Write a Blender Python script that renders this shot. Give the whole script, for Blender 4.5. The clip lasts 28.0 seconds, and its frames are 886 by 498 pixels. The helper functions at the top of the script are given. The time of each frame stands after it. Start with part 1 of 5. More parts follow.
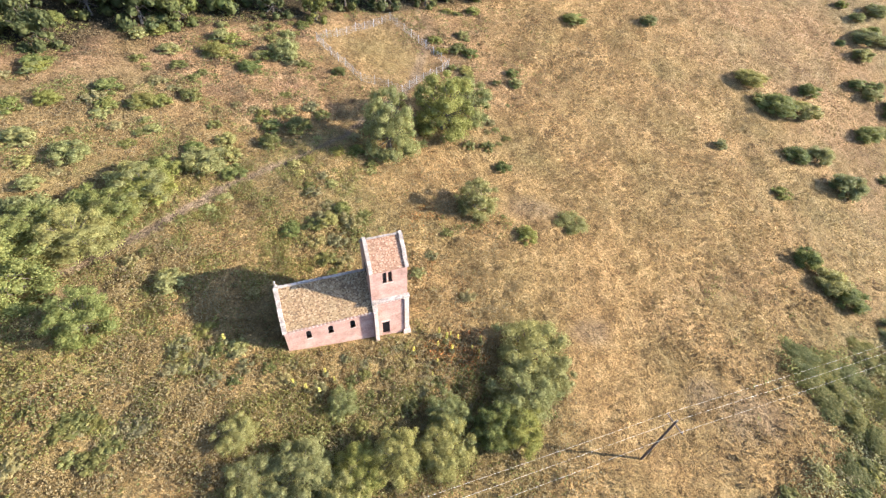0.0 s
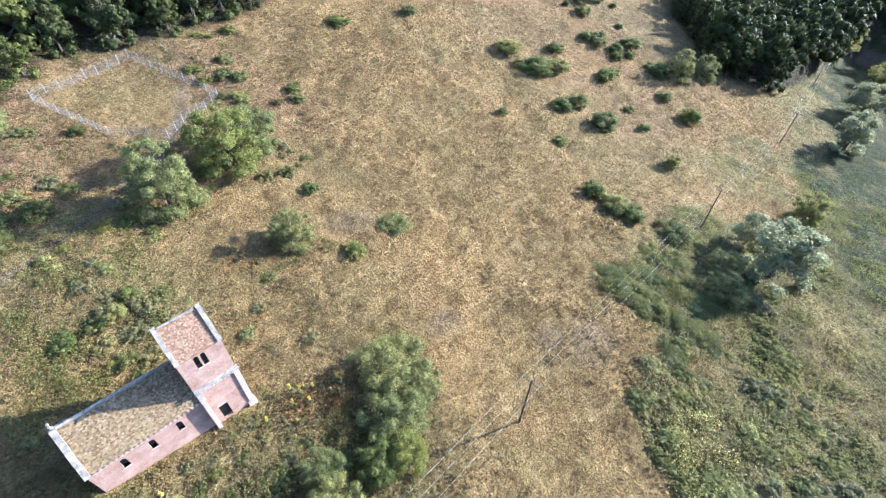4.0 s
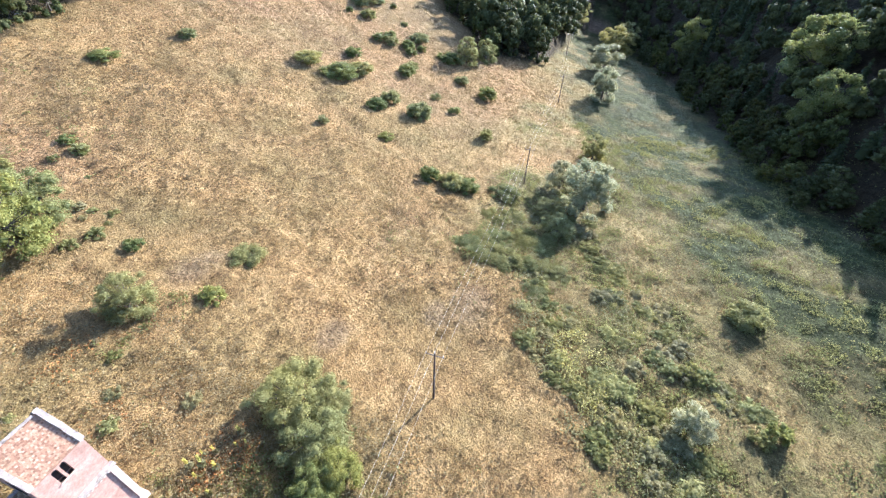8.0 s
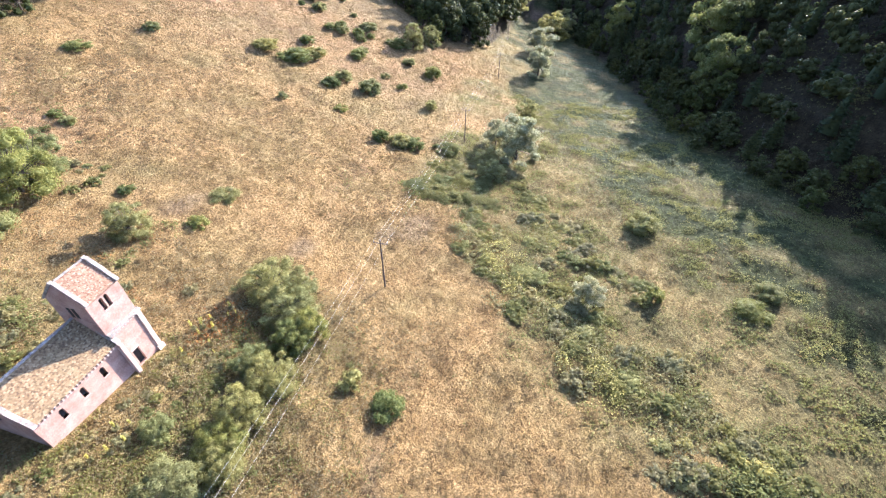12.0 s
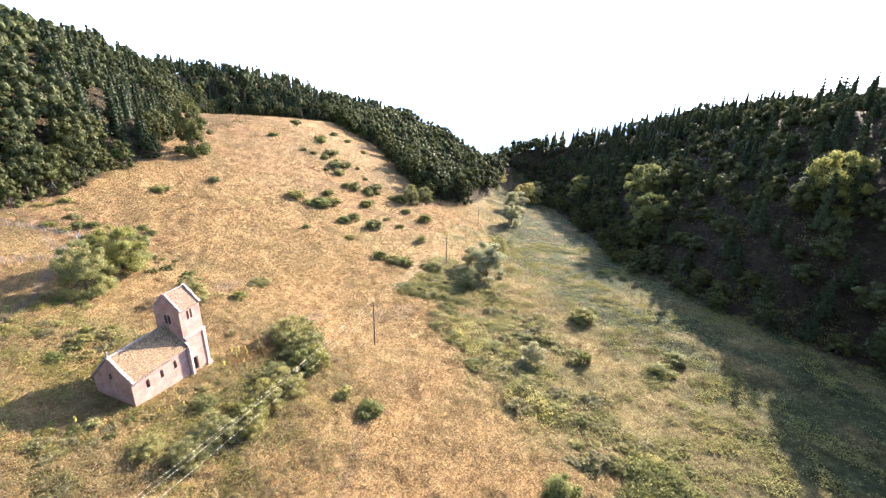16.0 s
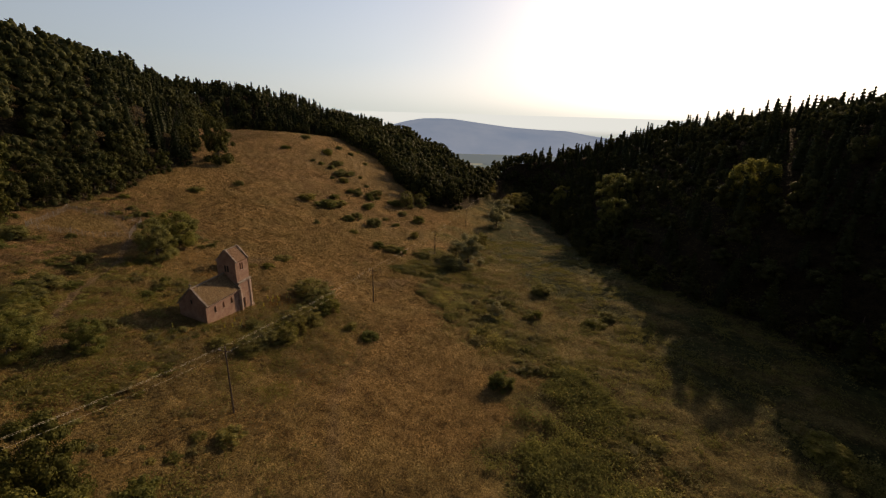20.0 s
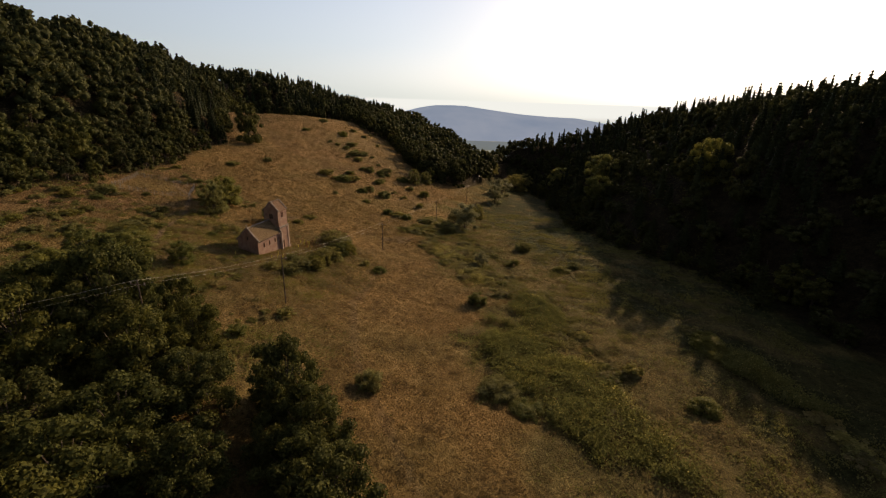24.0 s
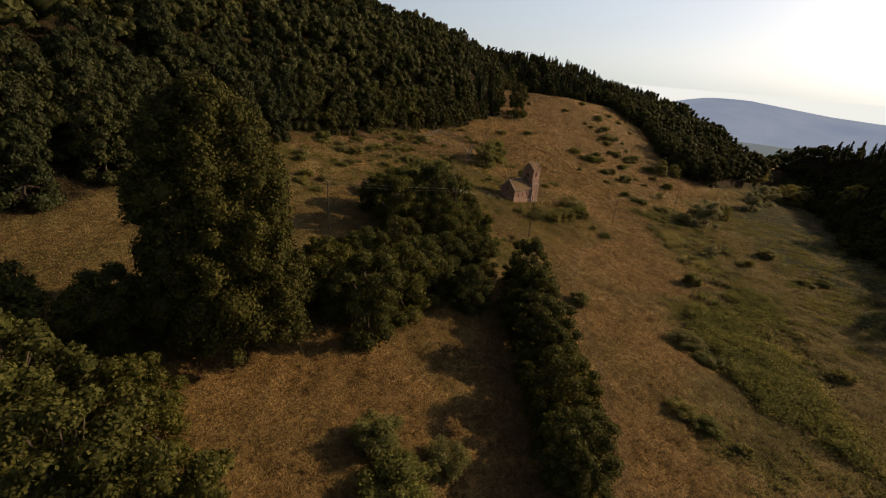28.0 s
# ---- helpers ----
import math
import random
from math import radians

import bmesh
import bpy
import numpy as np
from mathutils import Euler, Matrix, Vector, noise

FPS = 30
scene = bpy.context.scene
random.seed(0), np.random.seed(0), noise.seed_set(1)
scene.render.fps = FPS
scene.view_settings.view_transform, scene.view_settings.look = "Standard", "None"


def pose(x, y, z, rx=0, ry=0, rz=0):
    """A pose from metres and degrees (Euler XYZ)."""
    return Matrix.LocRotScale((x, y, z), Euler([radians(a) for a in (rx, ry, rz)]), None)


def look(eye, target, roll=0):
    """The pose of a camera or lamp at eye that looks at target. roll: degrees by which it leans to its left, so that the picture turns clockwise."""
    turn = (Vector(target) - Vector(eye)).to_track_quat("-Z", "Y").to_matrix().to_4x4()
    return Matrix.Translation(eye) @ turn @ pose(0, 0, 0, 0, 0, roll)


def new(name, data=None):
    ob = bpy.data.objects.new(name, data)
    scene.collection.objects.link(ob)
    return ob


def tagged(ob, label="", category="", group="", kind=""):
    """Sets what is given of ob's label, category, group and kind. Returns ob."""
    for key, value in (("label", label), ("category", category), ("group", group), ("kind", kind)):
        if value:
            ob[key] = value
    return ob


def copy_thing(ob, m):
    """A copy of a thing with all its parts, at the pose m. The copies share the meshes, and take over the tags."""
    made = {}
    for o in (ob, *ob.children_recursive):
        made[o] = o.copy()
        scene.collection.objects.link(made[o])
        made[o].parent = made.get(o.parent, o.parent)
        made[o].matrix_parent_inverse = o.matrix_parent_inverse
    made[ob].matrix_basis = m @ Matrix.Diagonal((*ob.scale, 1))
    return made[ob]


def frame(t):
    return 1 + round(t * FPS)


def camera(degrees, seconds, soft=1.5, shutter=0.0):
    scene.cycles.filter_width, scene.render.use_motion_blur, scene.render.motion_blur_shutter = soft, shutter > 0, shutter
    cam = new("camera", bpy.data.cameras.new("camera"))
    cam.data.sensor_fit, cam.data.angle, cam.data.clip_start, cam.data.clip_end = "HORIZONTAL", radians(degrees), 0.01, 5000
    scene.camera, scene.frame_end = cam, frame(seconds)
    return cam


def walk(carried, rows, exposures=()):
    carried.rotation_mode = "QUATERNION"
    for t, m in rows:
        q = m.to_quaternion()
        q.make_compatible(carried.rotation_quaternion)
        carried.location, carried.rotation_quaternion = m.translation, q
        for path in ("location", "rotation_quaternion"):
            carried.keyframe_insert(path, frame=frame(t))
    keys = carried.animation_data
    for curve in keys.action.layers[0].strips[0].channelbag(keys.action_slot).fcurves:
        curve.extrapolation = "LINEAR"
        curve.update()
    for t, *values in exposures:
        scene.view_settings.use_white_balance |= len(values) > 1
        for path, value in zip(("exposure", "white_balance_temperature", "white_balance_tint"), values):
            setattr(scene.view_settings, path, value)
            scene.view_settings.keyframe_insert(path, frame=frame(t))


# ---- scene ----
PATH = [
    (0, (4.26, -25.77, 35.73), (6.993, -19.073, 28.831), 4.02),
    (0.5, (4.46, -25.47, 35.74), (7.246, -18.801, 28.828), 4.28),
    (1, (4.95, -25.17, 35.90), (7.723, -18.523, 28.963), 4.31),
    (1.5, (5.56, -24.99, 36.09), (8.320, -18.359, 29.134), 4.21),
    (2, (6.08, -25.00, 36.22), (8.834, -18.375, 29.249), 4.22),
    (2.5, (6.73, -25.11, 36.30), (9.581, -18.520, 29.336), 4.10),
    (3, (7.89, -25.37, 36.30), (11.319, -19.020, 29.378), 3.08),
    (3.5, (8.28, -25.49, 36.76), (12.701, -19.760, 29.862), 2.49),
    (4, (8.73, -25.47, 36.18), (14.102, -20.480, 29.386), 2.05),
    (4.5, (8.78, -25.24, 36.45), (14.904, -21.158, 29.685), 1.66),
    (6.5, (8.18, -24.31, 36.15), (15.358, -22.081, 29.548), 2.09),
    (7, (7.78, -24.50, 36.15), (14.960, -22.263, 29.556), 2.06),
    (7.5, (7.18, -24.73, 36.12), (14.365, -22.499, 29.532), 2.13),
    (8, (6.36, -25.17, 35.94), (13.551, -22.930, 29.354), 2.15),
    (8.5, (5.44, -25.83, 35.87), (12.624, -23.578, 29.289), 2.03),
    (9, (4.22, -26.58, 35.78), (11.405, -24.320, 29.207), 1.96),
    (9.5, (2.68, -27.55, 35.65), (9.869, -25.266, 29.081), 1.94),
    (10, (0.90, -28.71, 35.54), (8.102, -26.431, 28.995), 1.73),
    (10.5, (-1.07, -29.96, 35.55), (6.277, -28.161, 29.016), 1.04),
    (11, (-3.27, -31.33, 35.60), (4.103, -29.638, 29.053), 0.80),
    (11.5, (-5.73, -32.72, 35.57), (1.641, -31.026, 29.027), 0.73),
    (12, (-8.52, -34.22, 35.52), (-1.142, -32.515, 28.994), 0.72),
    (12.5, (-11.14, -35.48, 35.48), (-3.748, -33.768, 28.961), 0.67),
    (14.5, (-22.74, -40.43, 35.49), (-15.120, -38.674, 29.250), 1.06),
    (15, (-25.87, -41.42, 35.52), (-17.756, -39.556, 29.981), 1.23),
    (15.5, (-28.95, -42.56, 35.44), (-20.273, -40.550, 30.887), 1.37),
    (16, (-32.12, -43.85, 35.27), (-22.955, -41.697, 31.887), 1.44),
    (16.5, (-35.21, -45.09, 35.31), (-25.741, -42.829, 33.043), 1.54),
    (17, (-38.40, -46.39, 35.32), (-28.788, -44.076, 33.822), 1.56),
    (17.5, (-41.18, -47.42, 35.18), (-31.538, -45.105, 33.857), 1.63),
    (18, (-43.82, -48.50, 35.20), (-34.235, -46.199, 33.518), 1.66),
    (18.5, (-46.51, -49.84, 35.08), (-37.026, -47.575, 32.870), 1.65),
    (19, (-49.42, -50.89, 35.15), (-40.023, -48.664, 32.540), 1.64),
    (19.5, (-52.26, -52.17, 35.11), (-42.931, -49.962, 32.258), 1.61),
    (20, (-55.10, -53.42, 35.18), (-45.819, -51.225, 32.169), 1.62),
    (20.5, (-57.92, -54.60, 34.91), (-48.655, -52.425, 31.825), 1.69),
    (21, (-60.61, -56.04, 34.68), (-51.371, -53.851, 31.552), 1.66),
    (21.5, (-63.65, -57.66, 34.55), (-54.423, -55.459, 31.380), 1.64),
    (23.5, (-75.67, -62.36, 34.82), (-66.492, -60.112, 31.544), 1.69),
    (24, (-78.50, -63.66, 34.67), (-69.363, -61.247, 31.398), 1.77),
    (24.5, (-81.43, -64.84, 34.54), (-72.329, -62.302, 31.275), 1.92),
    (25, (-84.47, -66.07, 34.73), (-75.509, -63.085, 31.444), 2.19),
    (25.5, (-87.36, -67.18, 34.76), (-78.590, -63.697, 31.453), 2.46),
    (26, (-89.99, -68.29, 34.54), (-81.421, -64.348, 31.227), 2.75),
    (26.5, (-92.60, -69.45, 34.39), (-84.264, -65.048, 31.059), 3.04),
    (27, (-95.36, -70.77, 34.49), (-87.452, -65.726, 31.028), 3.50),
    (27.5, (-98.09, -72.05, 34.60), (-90.789, -66.288, 30.930), 4.19),
    (28, (-100.88, -73.47, 34.80), (-94.348, -66.949, 30.942), 4.84),
]
EXPOSURES = [(0.0, 2.00, 5750, 12), (1.2, 2.00, 5650, 11), (3.0, 1.98, 4950, 6), (4.5, 1.88, 4720, 6), (7.0, 2.18, 5000, 9), (9.0, 2.23, 5080, 13), (12.5, 2.33, 5350, 17), (14.5, 2.43, 5600, 19), (15.3, 2.48, 5700, 19), (16.0, 2.33, 5950, 18), (16.5, 1.78, 7000, 17),
             (17.0, 1.18, 7600, 19), (17.5, 0.33, 8100, 19), (18.0, -0.32, 8900, 19), (18.5, -0.76, 9600, 21), (19.5, -0.90, 9600, 21), (21.5, -0.85, 9600, 21), (24.0, -0.70, 9450, 21), (27.0, -0.77, 9300, 21), (28.0, -0.72, 9300, 21)]
cam = camera(91.0, 28.0, soft=1.2)
walk(cam, [(t, look(e, g, r)) for t, e, g, r in PATH], EXPOSURES)

# ---- light ----
SUN_ELEV, SUN_AZ = radians(19.5), radians(-21.0)
sun_way = Vector((math.cos(SUN_ELEV) * math.cos(SUN_AZ), math.cos(SUN_ELEV) * math.sin(SUN_AZ), math.sin(SUN_ELEV)))
sun = new("sun", bpy.data.lights.new("sun", "SUN"))
sun.data.energy, sun.data.angle, sun.data.color = 5.0, radians(0.55), (1.0, 0.84, 0.62)
sun.matrix_world = look(sun_way * 500, (0, 0, 0))
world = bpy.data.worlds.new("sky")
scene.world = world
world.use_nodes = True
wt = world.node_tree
sky = wt.nodes.new("ShaderNodeTexSky")
sky.sky_type, sky.sun_disc = "NISHITA", False
sky.sun_elevation, sky.sun_rotation = SUN_ELEV, radians(90) - SUN_AZ
sky.air_density, sky.dust_density, sky.ozone_density, sky.altitude = 0.5, 4.0, 1.0, 100
wt.nodes["Background"].inputs["Strength"].default_value = 0.12
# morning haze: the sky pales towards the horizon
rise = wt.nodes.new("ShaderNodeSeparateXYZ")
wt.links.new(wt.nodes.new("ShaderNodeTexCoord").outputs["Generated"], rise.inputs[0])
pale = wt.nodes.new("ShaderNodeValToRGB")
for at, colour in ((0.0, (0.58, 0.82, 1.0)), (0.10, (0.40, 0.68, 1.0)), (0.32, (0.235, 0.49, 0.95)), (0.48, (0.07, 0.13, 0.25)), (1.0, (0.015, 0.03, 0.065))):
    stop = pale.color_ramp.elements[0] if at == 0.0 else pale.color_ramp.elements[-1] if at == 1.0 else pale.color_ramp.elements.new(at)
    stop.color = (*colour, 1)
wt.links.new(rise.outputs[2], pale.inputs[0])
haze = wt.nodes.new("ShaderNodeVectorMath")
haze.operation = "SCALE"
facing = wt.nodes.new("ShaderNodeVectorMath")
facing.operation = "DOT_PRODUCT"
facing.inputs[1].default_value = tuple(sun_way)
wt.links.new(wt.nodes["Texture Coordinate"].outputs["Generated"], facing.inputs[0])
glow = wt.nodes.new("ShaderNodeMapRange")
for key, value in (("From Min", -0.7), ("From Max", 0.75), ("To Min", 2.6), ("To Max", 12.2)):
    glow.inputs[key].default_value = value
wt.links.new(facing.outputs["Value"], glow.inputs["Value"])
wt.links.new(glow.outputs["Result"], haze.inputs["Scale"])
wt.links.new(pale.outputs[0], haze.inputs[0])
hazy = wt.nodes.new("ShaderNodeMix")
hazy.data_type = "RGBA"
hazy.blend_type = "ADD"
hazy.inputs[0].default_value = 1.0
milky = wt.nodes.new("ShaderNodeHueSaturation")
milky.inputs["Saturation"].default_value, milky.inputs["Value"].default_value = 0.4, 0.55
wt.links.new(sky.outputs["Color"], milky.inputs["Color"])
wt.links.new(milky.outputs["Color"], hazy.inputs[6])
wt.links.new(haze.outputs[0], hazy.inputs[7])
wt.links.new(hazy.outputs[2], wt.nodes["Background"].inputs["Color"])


# ---- helpers of this place ----
def lattice(ix, iy, seed):
    h = (ix.astype(np.int64) * 374761393 + iy.astype(np.int64) * 668265263 + seed * 974634777) & 0xFFFFFFFF
    h = ((h ^ (h >> 13)) * 1274126177) & 0xFFFFFFFF
    return ((h ^ (h >> 16)) & 0xFFFF) / 65535.0


def vnoise(x, y, size, seed=1):
    """Smooth value noise from 0 to 1 over cells of that size."""
    x, y = np.asarray(x, float) / size, np.asarray(y, float) / size
    ix, iy = np.floor(x), np.floor(y)
    fx, fy = x - ix, y - iy
    fx, fy = fx * fx * (3 - 2 * fx), fy * fy * (3 - 2 * fy)
    a, b = lattice(ix, iy, seed), lattice(ix + 1, iy, seed)
    c, d = lattice(ix, iy + 1, seed), lattice(ix + 1, iy + 1, seed)
    return (a * (1 - fx) + b * fx) * (1 - fy) + (c * (1 - fx) + d * fx) * fy


def smooth(a, b, x):
    t = np.clip((x - a) / (b - a), 0, 1)
    return t * t * (3 - 2 * t)


def left_edge(x):
    """The y at which the wood on the northern slope begins."""
    return np.interp(x, [-400, -150, -100, -55, 4, 33, 79, 103, 120, 155, 216, 262], [-60, -6, 1, 36, 57, 65, 79, 89, 108, 136, 168, 172])


def right_edge(x):
    """The y at which the wood on the southern slope begins."""
    return np.interp(x, [-400, -44, -4, 33, 60, 75, 98, 124, 156, 193, 270, 298, 318, 460], [-170, -136, -125, -110, -95, -84, -73, -66, -61, -55, -34, -30, 0, 20])


def spur_edge(y):
    """The x at which the wooded spur begins behind the meadow."""
    return np.interp(y, [-20, -8, 7, 26, 59, 102, 180], [262, 162, 151, 170, 215, 227, 222])


# heights of the open land on a 40 m lattice that starts at x -160, y -150 (rows run along x), rounded off by cubic splines
LAND = np.array(((-1.7, 1.6, 5.4, 10.3, 16.3, 23.1, 30.3, 37.5, 44.6),
        (-3.9, -1.1, 2.2, 6.7, 12.6, 19.6, 26.8, 34, 41),
        (-5.7, -3.5, -1, 2.8, 8.8, 16.1, 23.4, 30.4, 37.3),
        (-6.9, -5.5, -4, -1.4, 4.8, 12.4, 19.7, 26.5, 33.4),
        (-7.5, -6.7, -6.4, -6.5, -1.3, 7.4, 15.2, 22, 29.3),
        (-8.2, -7.4, -7.2, -8.6, -6.7, 2, 10.1, 17.3, 25.5),
        (-9.7, -9, -8.7, -10.1, -10.8, -2.7, 5.2, 13.7, 23.7),
        (-12.7, -12.1, -11.5, -12, -14.1, -6.9, 3.9, 14.3, 25.5),
        (-17.3, -17, -16.9, -17.4, -17.8, -9.6, 4.5, 17.8, 30.5),
        (-22.7, -22.6, -22.7, -22.4, -19.9, -9.6, 6.9, 23, 37),
        (-28.3, -28.2, -27.7, -25.9, -20.5, -8.3, 9.5, 27.2, 42.7)))


def lay_of_land(x, y):
    nx, ny = LAND.shape
    u, v = np.clip((x + 160) / 40, 0, nx - 3.001), np.clip((y + 150) / 40, 0, ny - 3.001)
    i, j = np.floor(u).astype(int), np.floor(v).astype(int)
    z = 0.0
    for p, a in enumerate(spline(u - i)):
        for q, b in enumerate(spline(v - j)):
            z = z + a * b * LAND[i + p, j + q]
    return z


def spline(f):
    return (1 - f) ** 3 / 6, (3 * f ** 3 - 6 * f ** 2 + 4) / 6, (-3 * f ** 3 + 3 * f ** 2 + 3 * f + 1) / 6, f ** 3 / 6


def ground_z(x, y):
    """Height of the land: a sloping meadow above a valley floor, wooded hills on both sides, the plain beyond."""
    x, y = np.asarray(x, float), np.asarray(y, float)
    z = lay_of_land(x, y) - 0.095 * np.clip(x - 160, 0, 170)
    # wooded hill to the north
    up = np.clip(y - left_edge(x), 0, None)
    z = z + 0.54 * up * smooth(0, 30, up)
    top = np.interp(x, [-300, -150, 0, 60, 116, 170, 213, 250, 300, 400], [86, 78, 70, 60, 51.5, 56.4, 48.4, 48, 46, 34])
    z = np.where(z > top - 12, top - 12 * np.exp(-(z - top + 12) / 12), z)
    # the spur behind the meadow
    sp = np.clip(x - spur_edge(np.clip(y, -20, 180)), 0, None)
    z = z + np.interp(y, [-20, 10, 80, 120, 180], [14, 0, 0, 10.7, 20]) * smooth(0, 60, sp) * smooth(230, 190, y)
    # wooded hill to the south
    dn = np.clip(right_edge(x) - y, 0, None)
    zs = z + np.interp(x, [110, 170], [0.615, 0.71]) * dn * smooth(0, 25, dn)
    top = np.interp(x, [-300, -100, 60, 140, 200, 265, 330, 400], [51, 49, 44.6, 37.6, 30.7, 23.7, -6, -34])
    zs = np.where(zs > top - 12, top - 12 * np.exp(-(zs - top + 12) / 12), zs)
    z = np.where(dn > 0, zs, z)
    # the spur steps down to the plain
    z = z + (-118 - z) * smooth(340, 900, x + 0.10 * np.abs(y))
    relief = (vnoise(x, y, 9, 3) - 0.5) * 0.7 + (vnoise(x, y, 3.1, 4) - 0.5) * 0.42 + (vnoise(x, y, 1.25, 5) - 0.5) * 0.34
    near = np.exp(-((x - 6) ** 2 + (y - 1) ** 2) / 120)
    return z + relief * (1 - near) - 0.15 * near


def gz(x, y):
    return float(ground_z(np.array([x]), np.array([y]))[0])


def mesh_of(name, verts, faces, mats, smooth_shade=False):
    me = bpy.data.meshes.new(name)
    me.from_pydata([tuple(v) for v in verts] if not isinstance(verts, list) else verts, [], faces)
    for m in (mats if isinstance(mats, (list, tuple)) else [mats]):
        me.materials.append(m)
    if smooth_shade:
        me.polygons.foreach_set("use_smooth", [True] * len(me.polygons))
    me.update()
    return me


def quads_mesh(name, quads, mat, extra=None):
    """A mesh of loose quads (n, 4, 3), with an optional closed body (verts, faces) joined in."""
    n = len(quads)
    verts = quads.reshape(-1, 3)
    faces = np.arange(4 * n).reshape(n, 4)
    if extra is not None:
        ev, ef = extra
        tri = np.array(ef) + len(verts)
        verts = np.vstack([verts, ev])
    else:
        tri = np.zeros((0, 3), int)
    me = bpy.data.meshes.new(name)
    me.vertices.add(len(verts))
    me.vertices.foreach_set("co", verts.astype(np.float32).ravel())
    me.loops.add(4 * n + 3 * len(tri))
    me.loops.foreach_set("vertex_index", np.concatenate([faces.ravel(), tri.ravel()]).astype(np.int32))
    me.polygons.add(n + len(tri))
    me.polygons.foreach_set("loop_start", np.concatenate([np.arange(n) * 4, 4 * n + np.arange(len(tri)) * 3]).astype(np.int32))
    me.update(calc_edges=True)
    me.materials.append(mat)
    return me


def part(name, data, material=None, parent=None, label=""):
    """Links a bmesh or a mesh as one object under a thing."""
    if isinstance(data, bmesh.types.BMesh):
        me = bpy.data.meshes.new(name)
        data.to_mesh(me)
        data.free()
        if material:
            me.materials.append(material)
    else:
        me = data
    ob = new(name, me)
    if parent is not None:
        ob.parent = parent
    return tagged(ob, label)


def empty(name, m, label="", category="", group="", kind=""):
    ob = new(name)
    ob.matrix_basis = m
    return tagged(ob, label, category, group, kind)


def box(bm, x0, y0, z0, x1, y1, z1, m=None):
    vs = [bm.verts.new((x, y, z)) for z in (z0, z1) for x, y in ((x0, y0), (x1, y0), (x1, y1), (x0, y1))]
    for f in ((3, 2, 1, 0), (4, 5, 6, 7), (0, 1, 5, 4), (1, 2, 6, 5), (2, 3, 7, 6), (3, 0, 4, 7)):
        bm.faces.new([vs[i] for i in f])
    if m is not None:
        for v in vs:
            v.co = m @ v.co
    return vs


def tube(bm, a, b, ra, rb, n=8):
    """A tapered round bar from a to b."""
    a, b = Vector(a), Vector(b)
    w = (b - a).normalized()
    u = w.orthogonal().normalized()
    v = w.cross(u)
    rings = []
    for c, r in ((a, ra), (b, rb)):
        rings.append([bm.verts.new(c + (u * math.cos(k * 2 * math.pi / n) + v * math.sin(k * 2 * math.pi / n)) * r) for k in range(n)])
    for k in range(n):
        bm.faces.new((rings[0][k], rings[0][(k + 1) % n], rings[1][(k + 1) % n], rings[1][k]))
    bm.faces.new(rings[0][::-1])
    bm.faces.new(rings[1])


# ---- materials ----
def nodes_of(name):
    m = bpy.data.materials.new(name)
    m.use_nodes = True
    t = m.node_tree
    return m, t, t.nodes["Principled BSDF"]


def add(t, kind, **kw):
    n = t.nodes.new(kind)
    for k, v in kw.items():
        n.inputs[k.replace("_", " ")].default_value = v
    return n


def noise_node(t, scale, detail=4.0, rough=0.55, coord=None):
    n = add(t, "ShaderNodeTexNoise", Scale=scale, Detail=detail, Roughness=rough)
    c = coord or t.nodes.new("ShaderNodeTexCoord").outputs["Object"]
    t.links.new(c, n.inputs["Vector"])
    return n.outputs["Fac"]


def ramp(t, fac, stops):
    r = t.nodes.new("ShaderNodeValToRGB")
    while len(r.color_ramp.elements) < len(stops):
        r.color_ramp.elements.new(0.5)
    for e, (p, c) in zip(r.color_ramp.elements, stops):
        e.position, e.color = p, (*c, 1)
    t.links.new(fac, r.inputs["Fac"])
    return r.outputs["Color"]


def mixed(t, fac, a, b, mode="MIX"):
    m = t.nodes.new("ShaderNodeMix")
    m.data_type, m.blend_type = "RGBA", mode
    for s, v in ((0, fac), (6, a), (7, b)):
        if hasattr(v, "node"):
            t.links.new(v, m.inputs[s])
        elif s == 0:
            m.inputs[s].default_value = v
        else:
            m.inputs[s].default_value = (*v, 1)
    return m.outputs[2]


def bump(t, p, height, strength, dist):
    b = add(t, "ShaderNodeBump", Strength=strength, Distance=dist)
    t.links.new(height, b.inputs["Height"])
    t.links.new(b.outputs["Normal"], p.inputs["Normal"])


def plain_mat(name, stops, scale, rough=0.85, fine=None, bump_d=0.01, metal=0.0, coord=None):
    m, t, p = nodes_of(name)
    c = t.nodes.new("ShaderNodeTexCoord").outputs["Object"]
    n1 = noise_node(t, scale, 5, 0.6, c)
    n2 = noise_node(t, fine or scale * 9, 3, 0.6, c)
    col = ramp(t, n1, stops)
    col = mixed(t, 0.35, col, ramp(t, n2, [(0.3, (0.25, 0.25, 0.25)), (0.7, (0.75, 0.75, 0.75))]), "OVERLAY")
    t.links.new(col, p.inputs["Base Color"])
    p.inputs["Roughness"].default_value, p.inputs["Metallic"].default_value = rough, metal
    bump(t, p, n2, 0.6, bump_d)
    return m


